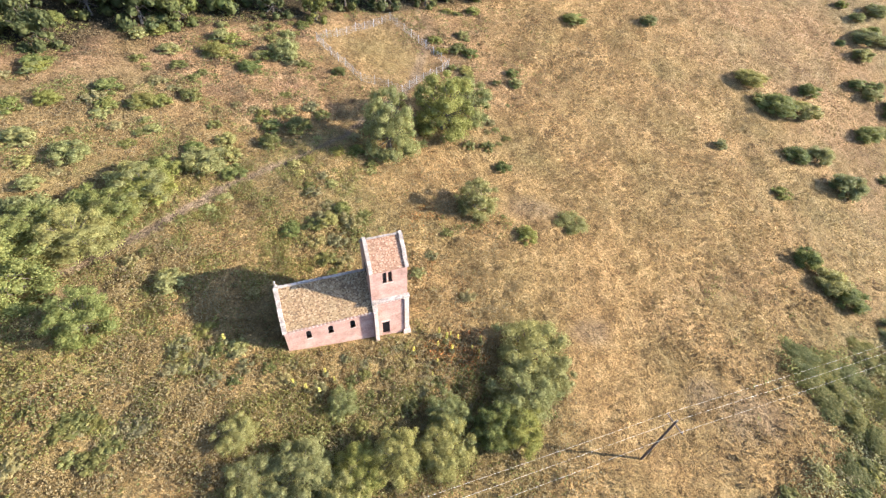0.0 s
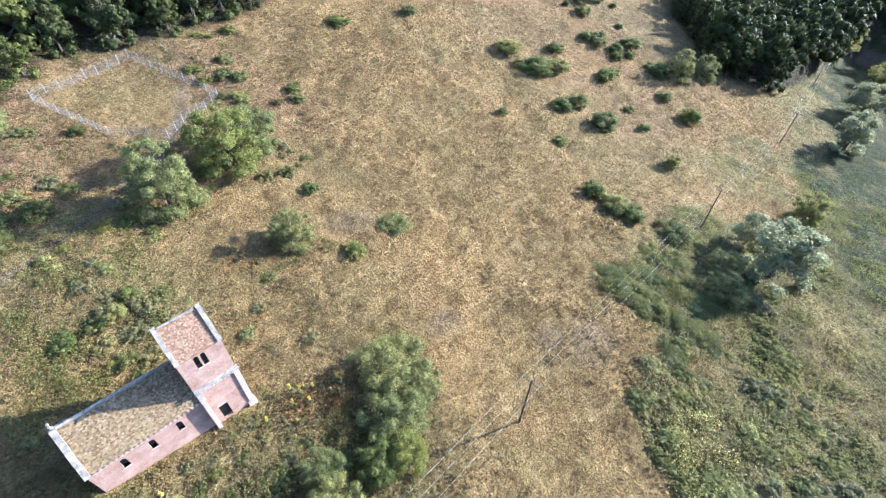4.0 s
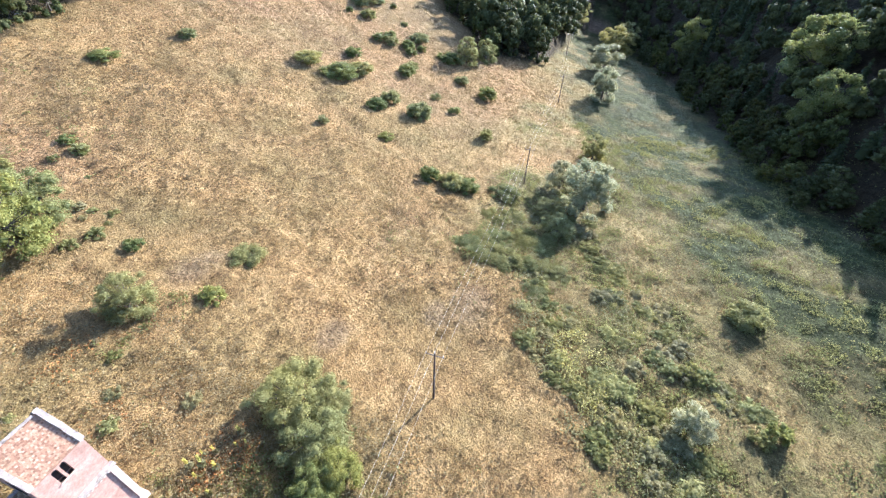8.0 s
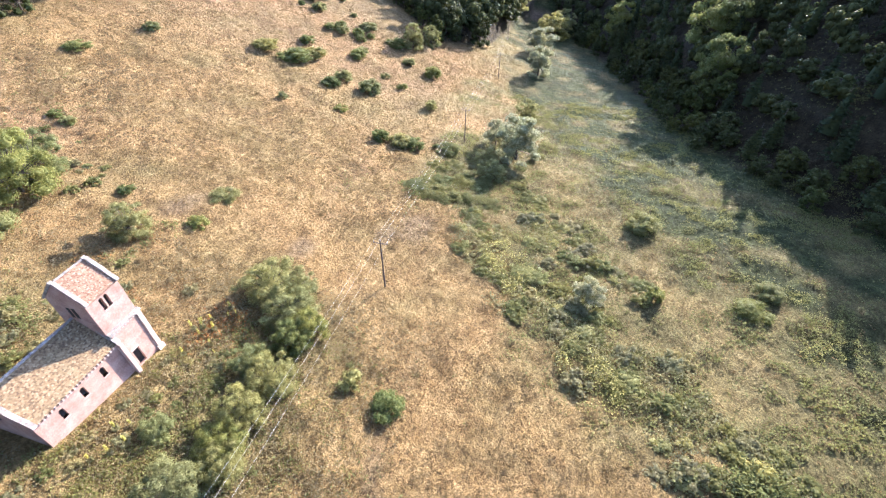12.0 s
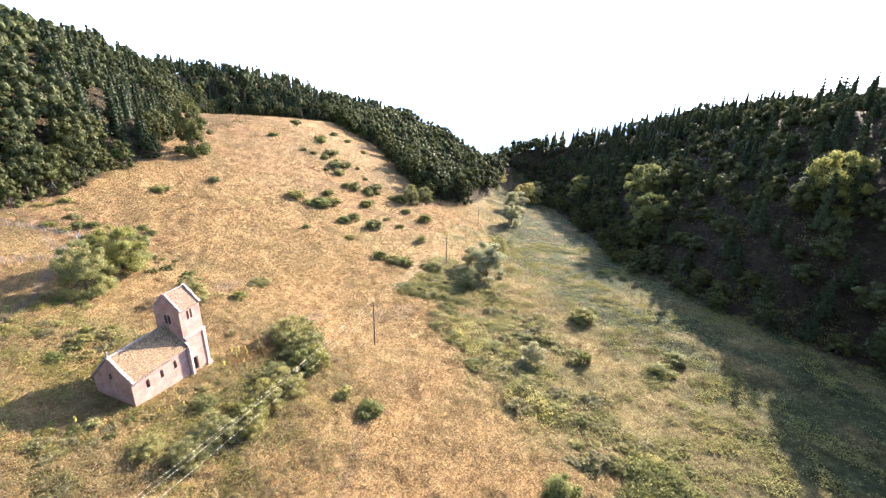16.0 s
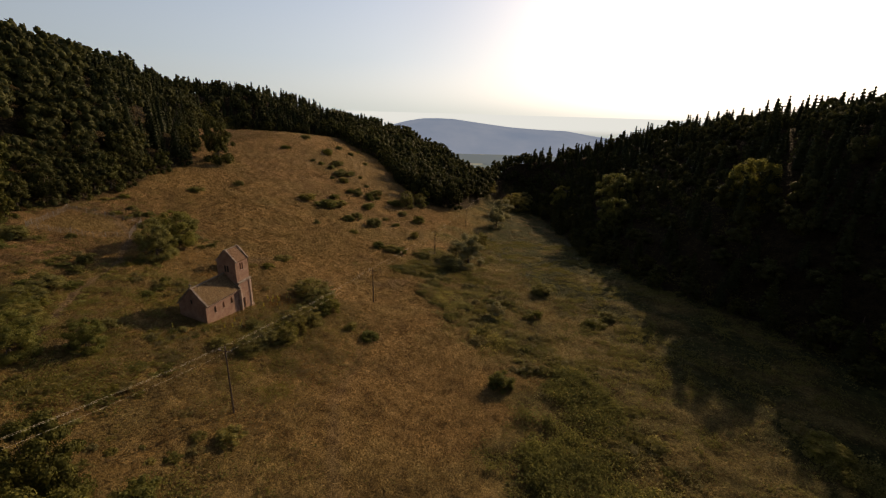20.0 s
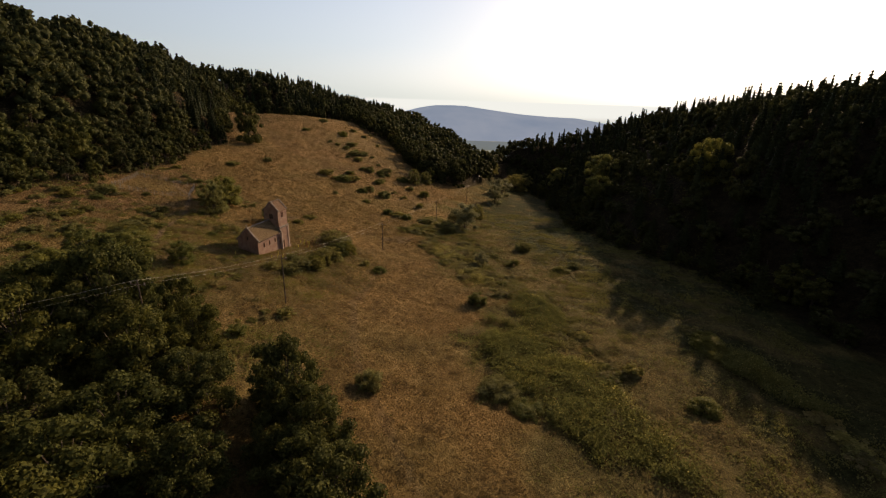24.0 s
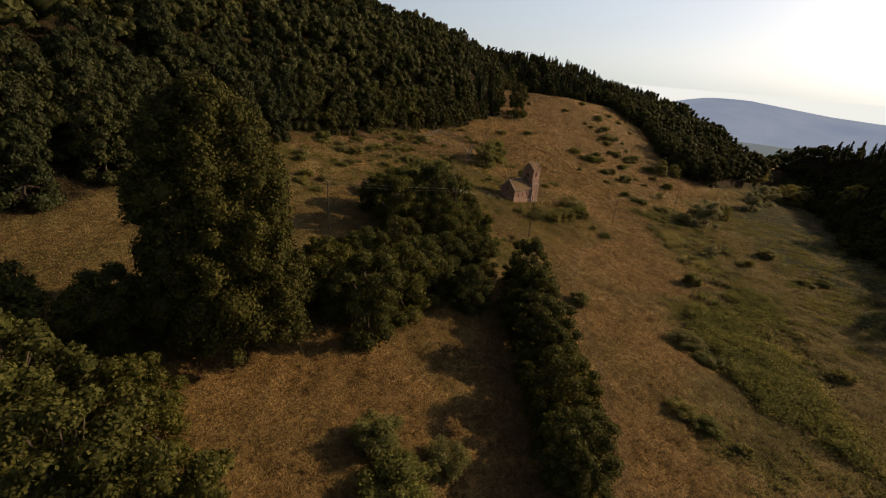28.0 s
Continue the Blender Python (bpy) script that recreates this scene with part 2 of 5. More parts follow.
def leaf_mat(name, dark, light, sheen=0.55, trans=0.3, by_object=True):
    m, t, p = nodes_of(name)
    isl = t.nodes.new("ShaderNodeNewGeometry").outputs["Random Per Island"]
    col = ramp(t, isl, [(0.0, dark), (0.6, tuple((a + b) / 2 for a, b in zip(dark, light))), (1.0, light)])
    oi = t.nodes.new("ShaderNodeObjectInfo").outputs["Random"]
    tint = ramp(t, oi, [(0.0, (0.38, 0.42, 0.40)), (0.5, (0.5, 0.5, 0.5)), (1.0, (0.62, 0.58, 0.46))])
    col = mixed(t, 0.8 if by_object else 0.0, col, tint, "OVERLAY")
    wn = noise_node(t, 0.12, 2, 0.5, t.nodes.new("ShaderNodeNewGeometry").outputs["Position"])
    col = mixed(t, 0.5, col, ramp(t, wn, [(0.3, (0.36, 0.38, 0.40)), (0.7, (0.62, 0.6, 0.5))]), "OVERLAY")
    t.links.new(col, p.inputs["Base Color"])
    p.inputs["Roughness"].default_value = sheen
    p.inputs["Specular IOR Level"].default_value = 0.12
    tr = t.nodes.new("ShaderNodeBsdfTranslucent")
    t.links.new(col, tr.inputs["Color"])
    mx = t.nodes.new("ShaderNodeMixShader")
    mx.inputs[0].default_value = trans
    t.links.new(p.outputs[0], mx.inputs[1])
    t.links.new(tr.outputs[0], mx.inputs[2])
    t.links.new(mx.outputs[0], t.nodes["Material Output"].inputs["Surface"])
    return m


def ground_mat():
    m, t, p = nodes_of("meadow")
    pos = t.nodes.new("ShaderNodeNewGeometry").outputs["Position"]
    at = t.nodes.new("ShaderNodeAttribute")
    at.attribute_name = "cover"
    sep = t.nodes.new("ShaderNodeSeparateColor")
    t.links.new(at.outputs["Color"], sep.inputs[0])
    big, mid, fine = noise_node(t, 0.06, 5, 0.6, pos), noise_node(t, 0.55, 6, 0.65, pos), noise_node(t, 3.6, 6, 0.78, pos)
    straw = ramp(t, mid, [(0.25, (0.172, 0.107, 0.043)), (0.42, (0.233, 0.147, 0.060)), (0.6, (0.285, 0.187, 0.080)), (0.78, (0.339, 0.233, 0.107))])
    green = ramp(t, mid, [(0.25, (0.100, 0.094, 0.036)), (0.5, (0.161, 0.145, 0.060)), (0.75, (0.232, 0.205, 0.090))])
    # deep green of valley herbs, darkened to carry the southern wood's shade
    deep = ramp(t, mid, [(0.25, (0.020, 0.026, 0.009)), (0.5, (0.044, 0.052, 0.018)), (0.75, (0.085, 0.092, 0.034))])
    green = mixed(t, ramp(t, sep.outputs[0], [(0.58, (0, 0, 0)), (0.90, (1, 1, 1))]), green, deep)
    heath = ramp(t, mid, [(0.25, (0.150, 0.088, 0.047)), (0.5, (0.246, 0.146, 0.080)), (0.75, (0.325, 0.205, 0.121))])
    bare = ramp(t, mid, [(0.3, (0.123, 0.087, 0.056)), (0.7, (0.196, 0.145, 0.098))])
    col = mixed(t, ramp(t, big, [(0.44, (0, 0, 0)), (0.70, (0.5, 0.5, 0.5))]), straw, green)
    col = mixed(t, sep.outputs[0], col, green)
    col = mixed(t, sep.outputs[1], col, heath)
    col = mixed(t, sep.outputs[2], col, bare)
    litter = ramp(t, mid, [(0.3, (0.022, 0.017, 0.010)), (0.7, (0.070, 0.055, 0.030))])
    col = mixed(t, at.outputs["Alpha"], col, litter)
    col = mixed(t, 0.5, col, ramp(t, fine, [(0.34, (0.12, 0.12, 0.11)), (0.5, (0.5, 0.5, 0.5)), (0.66, (0.84, 0.83, 0.80))]), "OVERLAY")
    broad = noise_node(t, 0.14, 6, 0.62, pos)
    col = mixed(t, 0.5, col, ramp(t, broad, [(0.34, (0.30, 0.31, 0.30)), (0.5, (0.5, 0.5, 0.5)), (0.66, (0.68, 0.67, 0.66))]), "OVERLAY")
    tuss = noise_node(t, 1.1, 5, 0.68, pos)
    tuss.node.inputs["Distortion"].default_value = 2.2
    col = mixed(t, 0.62, col, ramp(t, tuss, [(0.36, (0.2, 0.2, 0.19)), (0.5, (0.5, 0.5, 0.5)), (0.64, (0.78, 0.77, 0.75))]), "OVERLAY")
    grain = noise_node(t, 11.0, 3, 0.7, pos)
    col = mixed(t, 0.3, col, ramp(t, grain, [(0.36, (0.15, 0.15, 0.14)), (0.5, (0.5, 0.5, 0.5)), (0.64, (0.85, 0.84, 0.82))]), "OVERLAY")
    t.links.new(col, p.inputs["Base Color"])
    p.inputs["Roughness"].default_value = 0.95
    p.inputs["Specular IOR Level"].default_value = 0.1
    h = t.nodes.new("ShaderNodeMath")
    h.operation = "ADD"
    t.links.new(tuss, h.inputs[0])
    t.links.new(fine, h.inputs[1])
    bump(t, p, h.outputs[0], 1.0, 0.65)
    return m


M_GROUND = ground_mat()
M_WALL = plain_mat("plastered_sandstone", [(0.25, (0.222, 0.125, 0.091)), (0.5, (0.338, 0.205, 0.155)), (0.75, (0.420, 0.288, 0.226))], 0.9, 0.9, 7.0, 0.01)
M_TRIM = plain_mat("dressed_sandstone", [(0.25, (0.36, 0.25, 0.20)), (0.5, (0.46, 0.34, 0.28)), (0.8, (0.55, 0.44, 0.37))], 1.6, 0.85, 9.0, 0.008)
M_COPING = plain_mat("lichen_stone", [(0.30, (0.13, 0.107, 0.09)), (0.5, (0.265, 0.222, 0.19)), (0.72, (0.41, 0.355, 0.31))], 2.2, 0.9, 12.0, 0.012)
# near-black that stands in for shade inside openings; the door wears it too
M_DARK = plain_mat("dark_opening", [(0.3, (0.012, 0.010, 0.009)), (0.7, (0.03, 0.025, 0.02))], 3.0, 0.8)
M_BARK = plain_mat("bark", [(0.3, (0.06, 0.045, 0.032)), (0.7, (0.14, 0.11, 0.085))], 2.0, 0.9, 14.0, 0.02)
M_POLE = plain_mat("weathered_pole", [(0.3, (0.07, 0.05, 0.038)), (0.7, (0.15, 0.115, 0.09))], 2.0, 0.85, 20.0, 0.005)
M_WIRE = plain_mat("aluminium_wire", [(0.3, (0.52, 0.49, 0.41)), (0.7, (0.64, 0.61, 0.52))], 5.0, 0.6, metal=0.2)
M_POST = plain_mat("galvanised_post", [(0.3, (0.33, 0.32, 0.31)), (0.7, (0.48, 0.47, 0.45))], 3.0, 0.6)
M_LEAF = leaf_mat("leaf_green", (0.136, 0.147, 0.044), (0.282, 0.282, 0.098), 0.6, 0.5)
M_OLIVE = leaf_mat("leaf_grey_green", (0.190, 0.184, 0.072), (0.350, 0.330, 0.138), 0.65, 0.5)
M_THICKET = leaf_mat("leaf_thicket", (0.052, 0.059, 0.018), (0.155, 0.160, 0.051), 0.7, 0.38)
M_TALL = leaf_mat("leaf_tall_tree", (0.036, 0.040, 0.012), (0.088, 0.090, 0.028), 0.75, 0.14)
M_WILLOW = leaf_mat("leaf_silver_willow", (0.24, 0.235, 0.13), (0.50, 0.475, 0.30), 0.7, 0.5)
M_FOREST = leaf_mat("leaf_forest", (0.043, 0.050, 0.019), (0.107, 0.114, 0.043), 0.7, 0.35)
M_NEEDLE = leaf_mat("needle_dark", (0.029, 0.037, 0.016), (0.077, 0.089, 0.038), 0.7, 0.25)
M_FERN = leaf_mat("fern_green", (0.150, 0.150, 0.052), (0.285, 0.270, 0.105), 0.7, 0.6)
M_MEADOW = leaf_mat("meadow_green", (0.169, 0.165, 0.059), (0.294, 0.276, 0.111), 0.75, 0.5)
M_BRACKEN = leaf_mat("bracken_green", (0.150, 0.155, 0.048), (0.300, 0.292, 0.108), 0.7, 0.5)
M_HERB = leaf_mat("herb_grey", (0.205, 0.182, 0.086), (0.350, 0.310, 0.165), 0.7, 0.55)
M_UMBEL = leaf_mat("pale_umbels", (0.256, 0.244, 0.088), (0.510, 0.468, 0.210), 0.7, 0.6)
M_STRAW = leaf_mat("dry_straw", (0.204, 0.136, 0.066), (0.288, 0.202, 0.103), 0.8, 0.5)
M_BLEACH = leaf_mat("bleached_grass", (0.25, 0.185, 0.095), (0.37, 0.288, 0.162), 0.8, 0.5)
M_HEATHER = leaf_mat("heather_brown", (0.152, 0.100, 0.056), (0.288, 0.208, 0.124), 0.8, 0.4)
M_RUST = leaf_mat("rust_herb", (0.16, 0.075, 0.03), (0.34, 0.17, 0.07), 0.8, 0.3)
M_YELLOW = leaf_mat("yellow_flower", (0.36, 0.31, 0.07), (0.60, 0.53, 0.16), 0.7, 0.3)


def roof_mat(name, stops):
    m, t, p = nodes_of(name)
    isl = t.nodes.new("ShaderNodeNewGeometry").outputs["Random Per Island"]
    c = t.nodes.new("ShaderNodeTexCoord").outputs["Object"]
    col = ramp(t, isl, stops)
    n1, n2 = noise_node(t, 0.8, 5, 0.6, c), noise_node(t, 11, 4, 0.6, c)
    col = mixed(t, ramp(t, n1, [(0.5, (0, 0, 0)), (0.72, (0.4, 0.4, 0.4))]), col, (0.155, 0.125, 0.068))
    col = mixed(t, 0.5, col, ramp(t, n2, [(0.3, (0.3, 0.3, 0.3)), (0.7, (0.72, 0.72, 0.7))]), "OVERLAY")
    t.links.new(col, p.inputs["Base Color"])
    p.inputs["Roughness"].default_value = 0.9
    bump(t, p, n2, 0.6, 0.01)
    return m


M_SLAB = roof_mat("mossy_stone_slabs", [(0.0, (0.098, 0.058, 0.029)), (0.35, (0.178, 0.113, 0.056)), (0.75, (0.242, 0.162, 0.082)), (1.0, (0.315, 0.232, 0.138))])
M_TILE = roof_mat("terracotta_tiles", [(0.0, (0.15, 0.076, 0.044)), (0.4, (0.235, 0.130, 0.078)), (0.8, (0.29, 0.175, 0.11)), (1.0, (0.35, 0.25, 0.175))])


# ---- the land ----
def grown(a, b, step, far, growth=1.16):
    """Grid lines: even from a to b, then wider and wider out to far."""
    core = list(np.arange(a, b + step, step))
    lo, hi, s = [], [], step
    while (hi[-1] if hi else core[-1]) < far:
        s *= growth
        hi.append((hi[-1] if hi else core[-1]) + s)
        lo.append((lo[-1] if lo else core[0]) - s)
    return np.array(lo[::-1] + core + hi)


def build_ground():
    gx, gy = grown(-112, 125, 0.6, 4300, 1.05), grown(-95, 70, 0.6, 4300, 1.05)
    X, Y = np.meshgrid(gx, gy)
    x, y = X.ravel(), Y.ravel()
    z = ground_z(x, y)
    nx, ny = len(gx), len(gy)
    i = np.arange(nx * ny).reshape(ny, nx)
    quads = np.stack([i[:-1, :-1], i[:-1, 1:], i[1:, 1:], i[1:, :-1]], -1).reshape(-1, 4)
    me = bpy.data.meshes.new("ground")
    me.vertices.add(len(x))
    me.vertices.foreach_set("co", np.stack([x, y, z], -1).astype(np.float32).ravel())
    me.loops.add(quads.size)
    me.loops.foreach_set("vertex_index", quads.ravel().astype(np.int32))
    me.polygons.add(len(quads))
    me.polygons.foreach_set("loop_start", (np.arange(len(quads)) * 4).astype(np.int32))
    me.polygons.foreach_set("use_smooth", np.ones(len(quads), bool))
    me.update(calc_edges=True)
    lush, heath, bare = cover(x, y)
    at = me.color_attributes.new("cover", "FLOAT_COLOR", "POINT")
    at.data.foreach_set("color", np.stack([lush, heath, bare, wood_floor(x, y)], -1).astype(np.float32).ravel())
    me.materials.append(M_GROUND)
    return tagged(new("ground", me), "dry straw meadow sloping to a green valley floor", "ground", kind="structure")


def lush_line(x):
    return np.interp(x, [-150, -63, -28, -1, 30, 61, 101, 136, 220], [-95, -75, -57, -50, -34, -18, -19, -15, 0])


def track_dist(x, y):
    """Distance from the foot track that comes from the west and climbs past the enclosure."""
    px = np.interp(y, [-11, 8, 12, 21, 29, 35, 41, 59], [-63, -26, -17, -5, 10, 17, 24, 33])
    return np.abs(x - px) * 0.62


def wood_floor(x, y):
    """How far a place lies under the trees of the woods."""
    n = 5 * (vnoise(x, y, 6, 15) - 0.5)
    a = smooth(0, 5, y - left_edge(x) + n)
    b = smooth(0, 5, right_edge(x) - y + n)
    c = smooth(0, 5, x - spur_edge(y) + n) * smooth(-16, -10, y)
    c = np.maximum(c, smooth(246, 254, x + n) * smooth(-21, -17, y))
    return np.maximum(np.maximum(a, b), c) * smooth(460, 420, x)


def cover(x, y):
    n = vnoise(x, y, 14, 7) - 0.5
    n2 = vnoise(x, y, 5, 8) - 0.5
    lush = smooth(-5, 9, lush_line(x) - y + 20 * n + 12 * n2)
    # greener towards the southern wood; part of its cast shade is painted in here
    lush = lush * (0.77 + 0.33 * smooth(46, 26, y - right_edge(x) + 12 * n))
    west = smooth(-4, -22, x + 18 * n) * smooth(-30, -8, y) * smooth(70, 40, y)
    lush = np.clip(np.maximum(lush * (0.86 + 0.4 * n2), 0.5 * west * (0.7 + n2)), 0, 1)
    yard = smooth(24, 2, x + 22 * n) * smooth(-24, -12, y) * smooth(44, 24, y)
    lush = np.maximum(lush, np.clip(yard * (0.08 + 0.9 * n2 + 0.6 * n), 0, 0.32))
    for cx, cy, r in ((5.4, -9.1, 9), (16.3, -12.2, 7), (61.4, -21.0, 9), (10.5, 13.6, 6), (-34.5, -20.9, 14), (-48.4, -1.7, 15)):
        lush = np.maximum(lush, 0.6 * np.exp(-((x - cx) ** 2 + (y - cy) ** 2) / (r * r)) * (0.8 + n2))
    crest = smooth(134, 146, x + 12 * n) * smooth(75, 60, y) * smooth(-5, 8, y)
    lush = np.maximum(lush, 0.5 * crest * (0.8 + n2))
    heath = smooth(26, 44, y - 0.22 * np.clip(x - 10, 0, None) + 16 * n) * smooth(62, 30, x + 20 * n2)
    heath = heath * (1 - np.exp(-(((x - 20) / 9) ** 4 + ((y - 51) / 10) ** 4)))
    heath = np.clip(heath * 0.8 * (0.75 + 0.9 * n2), 0, 1)
    heath = np.maximum(heath, 0.42 * smooth(78, 112, x + 20 * n) * smooth(-14, 2, y) * (0.75 + 0.8 * n2))
    red = np.exp(-((y - (-4 + 0.10 * (x - 48))) / 3.0) ** 2) * smooth(38, 46, x) * smooth(66, 56, x)
    heath = np.maximum(heath, 0.45 * red * (0.6 + 1.2 * n2))
    bare = smooth(0.95, 0.25, track_dist(x, y) + 0.5 * n2) * smooth(-70, -50, x) * smooth(40, 22, x) * 0.9
    for cx, cy, r in ((45.5, -16.7, 4.5), (-16.4, 8.4, 2.2), (31.8, -4.4, 3), (41.4, -13.6, 3), (34.3, 14.0, 4), (276.0, -20.0, 13)):
        bare = np.maximum(bare, (0.5 if cx < 200 else 0.95) * smooth(1.2, 0.4, np.hypot(x - cx, (y - cy) * 1.5) / r + 0.9 * n2))
    trail = np.abs(y - np.interp(x, [-78, -60, -45, -27, -8, 10, 41], [-71, -63, -52, -37, -27, -24, -27]))
    bare = np.maximum(bare, 0.35 * smooth(1.4, 0.3, trail) * smooth(30, 0, x))
    return lush, heath, np.clip(bare, 0, 1)


ground = build_ground()


# ---- plants ----
def lumpy(rng, c, r, seg=6, rings=4, squash=1.0):
    """A closed, uneven inner body of foliage."""
    vs, fs = [], []
    for i in range(rings + 1):
        a = math.pi * i / rings
        for k in range(seg):
            b = 2 * math.pi * k / seg
            q = r * (0.80 + 0.3 * rng.random())
            vs.append((c[0] + q * math.sin(a) * math.cos(b), c[1] + q * math.sin(a) * math.sin(b), c[2] + q * squash * math.cos(a)))
    for i in range(rings):
        for k in range(seg):
            a, b = i * seg + k, i * seg + (k + 1) % seg
            fs += [(a, a + seg, b + seg), (a, b + seg, b)]
    return np.array(vs), fs


def leaf_quads(rng, pts, out, size, scatter=0.75):
    """Leaf quads at the points, facing roughly outwards."""
    n = len(pts)
    nrm = out + rng.normal(0, scatter, (n, 3))
    nrm /= np.linalg.norm(nrm, axis=1)[:, None] + 1e-9
    u = np.cross(nrm, rng.normal(0, 1, (n, 3)))
    u /= np.linalg.norm(u, axis=1)[:, None] + 1e-9
    v = np.cross(nrm, u)
    s = size * (0.55 + 0.9 * rng.random(n))[:, None]
    a, b = u * s * 0.5, v * s * (0.38 + 0.24 * rng.random(n))[:, None]
    k = nrm * s * 0.12
    return np.stack([pts - a, pts - b + k, pts + a * 1.05, pts + b - k], 1)


def crown_mesh(name, seed, lobes, n, size, mat, core=0.66, shell=0.32, squash=0.85, clump=14):
    """A crown of leaf sprays over several lobes (x, y, z, r)."""
    rng = np.random.default_rng(seed)
    w = np.array([l[3] ** 2 for l in lobes])
    pick = rng.choice(len(lobes), n, p=w / w.sum())
    L = np.array(lobes)[pick]
    d = rng.normal(0, 1, (n, 3))
    d /= np.linalg.norm(d, axis=1)[:, None]
    d[:, 2] = np.where(d[:, 2] < -0.55, -d[:, 2], d[:, 2])
    # sprays gather in clumps, with gaps between
    cl = rng.normal(0, 1, (max(12, n // clump), 3))
    cl /= np.linalg.norm(cl, axis=1)[:, None]
    near = cl[rng.integers(0, len(cl), n)]
    d = d * 0.5 + near * 0.62
    d /= np.linalg.norm(d, axis=1)[:, None]
    d[:, 2] = np.where(d[:, 2] < -0.6, -d[:, 2] * 0.6, d[:, 2])
    r = L[:, 3] * (1 - shell * rng.random(n) ** 1.2 + 0.12 * rng.random(n))
    p = L[:, :3] + d * r[:, None] * np.array([1, 1, squash])
    q = leaf_quads(rng, p, d, size, 0.48)
    vs, fs = [], []
    for l in lobes:
        v, f = lumpy(rng, l[:3], l[3] * core, squash=squash)
        fs += [tuple(a + sum(map(len, vs)) for a in t) for t in f]
        vs.append(v)
    return quads_mesh(name, q, mat, (np.vstack(vs), fs))


def limb_mesh(name, seed, height, radius, lobes, mat, lean=0.0):
    """A tapered trunk with limbs that reach into the crown's lobes."""
    rng = random.Random(seed)
    bm = bmesh.new()
    pts = [Vector((0, 0, -0.5))]
    for i in range(1, 5):
        pts.append(Vector((lean * i / 4 + rng.uniform(-.1, .1) * radius * 4, rng.uniform(-.1, .1) * radius * 4, height * i / 4)))
    for i in range(4):
        tube(bm, pts[i], pts[i + 1], radius * (1.25 - 0.25 * i), radius * (1.0 - 0.22 * i), 6)
    for l in lobes:
        s = pts[2 + rng.randrange(2)]
        tube(bm, s, Vector(l[:3]) * 0.85 + s * 0.15, radius * 0.45, radius * 0.12, 3)
    me = bpy.data.meshes.new(name)
    bm.to_mesh(me)
    bm.free()
    me.materials.append(mat)
    return me


def lobes_for(seed, r, h, n, base=0.35, spread=1.0, skirt=0):
    """Uneven lobes over a crown of radius r between base*h and h, with hollows between them."""
    rng = random.Random(seed)
    zc, hz = h * (base + 1) / 2, h * (1 - base) / 2
    out = [(0, 0, zc - 0.1 * hz, min(r, hz) * 0.62)]
    fine = min(1.0, (9 / n) ** 0.42)
    for i in range(n + 4):
        up = 1 - 1.55 * (i + 0.5) / (n + 4) + rng.uniform(-0.12, 0.12)
        up = max(-0.7, min(0.98, up))
        a = i * 2.39996 + rng.uniform(-0.5, 0.5)
        lr = r * rng.uniform(0.24, 0.44) * fine
        k = math.sqrt(1 - up * up) * max(r - lr, 0.1) * rng.uniform(0.72, 1.16) * spread
        out.append((k * math.cos(a), k * math.sin(a), max(lr * 0.5, zc + up * max(hz - lr * 0.8, 0.1) * rng.uniform(0.86, 1.08)), lr))
    for i in range(skirt):
        a = i * 6.2832 / skirt + rng.uniform(-0.35, 0.35)
        lr = r * rng.uniform(0.24, 0.36)
        k = r * rng.uniform(0.60, 0.80)
        out.append((k * math.cos(a), k * math.sin(a), lr * rng.uniform(0.25, 0.8) * min(1, h / r), lr))
    return out


def plant(name, seed, r, h, n_lobes, n, size, mat, base=0.35, trunk=None, squash=0.85, core=0.66, clump=14, shell=0.32, skirt=0):
    lobes = lobes_for(seed, r, h, n_lobes, base, 1.0, skirt)
    return (crown_mesh(name + "_crown", seed, lobes, n, size, mat, squash=squash, core=core, clump=clump, shell=shell),
            limb_mesh(name + "_trunk", seed, h * max(base, 0.3) + h * 0.15, trunk or max(0.06, r * 0.055), lobes, M_BARK))


def place(kind, meshes, x, y, s=1.0, rot=None, label="", category="", group="", sz=None, dz=0.0):
    e = empty(kind, Matrix.LocRotScale((x, y, gz(x, y) + dz), Euler((0, 0, rot if rot is not None else random.uniform(0, 6.28))), (s, s, sz or s)), label, category, group)
    part("crown", meshes[0], parent=e)
    part("trunk", meshes[1], parent=e)
    return e


def conifer_mesh(name, seed, h, r, n, mat, size):
    rng = np.random.default_rng(seed)
    t = rng.random(n) ** 0.75
    a = rng.random(n) * 2 * np.pi
    tiers = np.floor(t * 11) / 11 + 0.02
    rad = r * (1 - tiers) * (0.35 + 0.65 * rng.random(n) ** 0.6) * (0.85 + 0.3 * np.sin(a * 3 + seed))
    z = h * (0.10 + 0.9 * tiers) - rad * 0.32 + rng.normal(0, 0.1, n)
    p = np.stack([rad * np.cos(a), rad * np.sin(a), z], -1)
    out = np.stack([np.cos(a) * 0.6, np.sin(a) * 0.6, np.full(n, 0.9)], -1)
    q = leaf_quads(rng, p, out, size)
    vs, fs = [], []
    seg = 7
    for i in range(6):
        f = i / 5
        for k in range(seg):
            b = 2 * math.pi * k / seg
            rr = r * 0.45 * (1 - f) * (0.8 + 0.4 * rng.random()) + 0.03
            vs.append((rr * math.cos(b), rr * math.sin(b), h * (0.1 + 0.88 * f)))
    for i in range(5):
        for k in range(seg):
            c, d = i * seg + k, i * seg + (k + 1) % seg
            fs += [(c, d, d + seg), (c, d + seg, c + seg)]
    return quads_mesh(name, q, mat, (np.array(vs), fs))


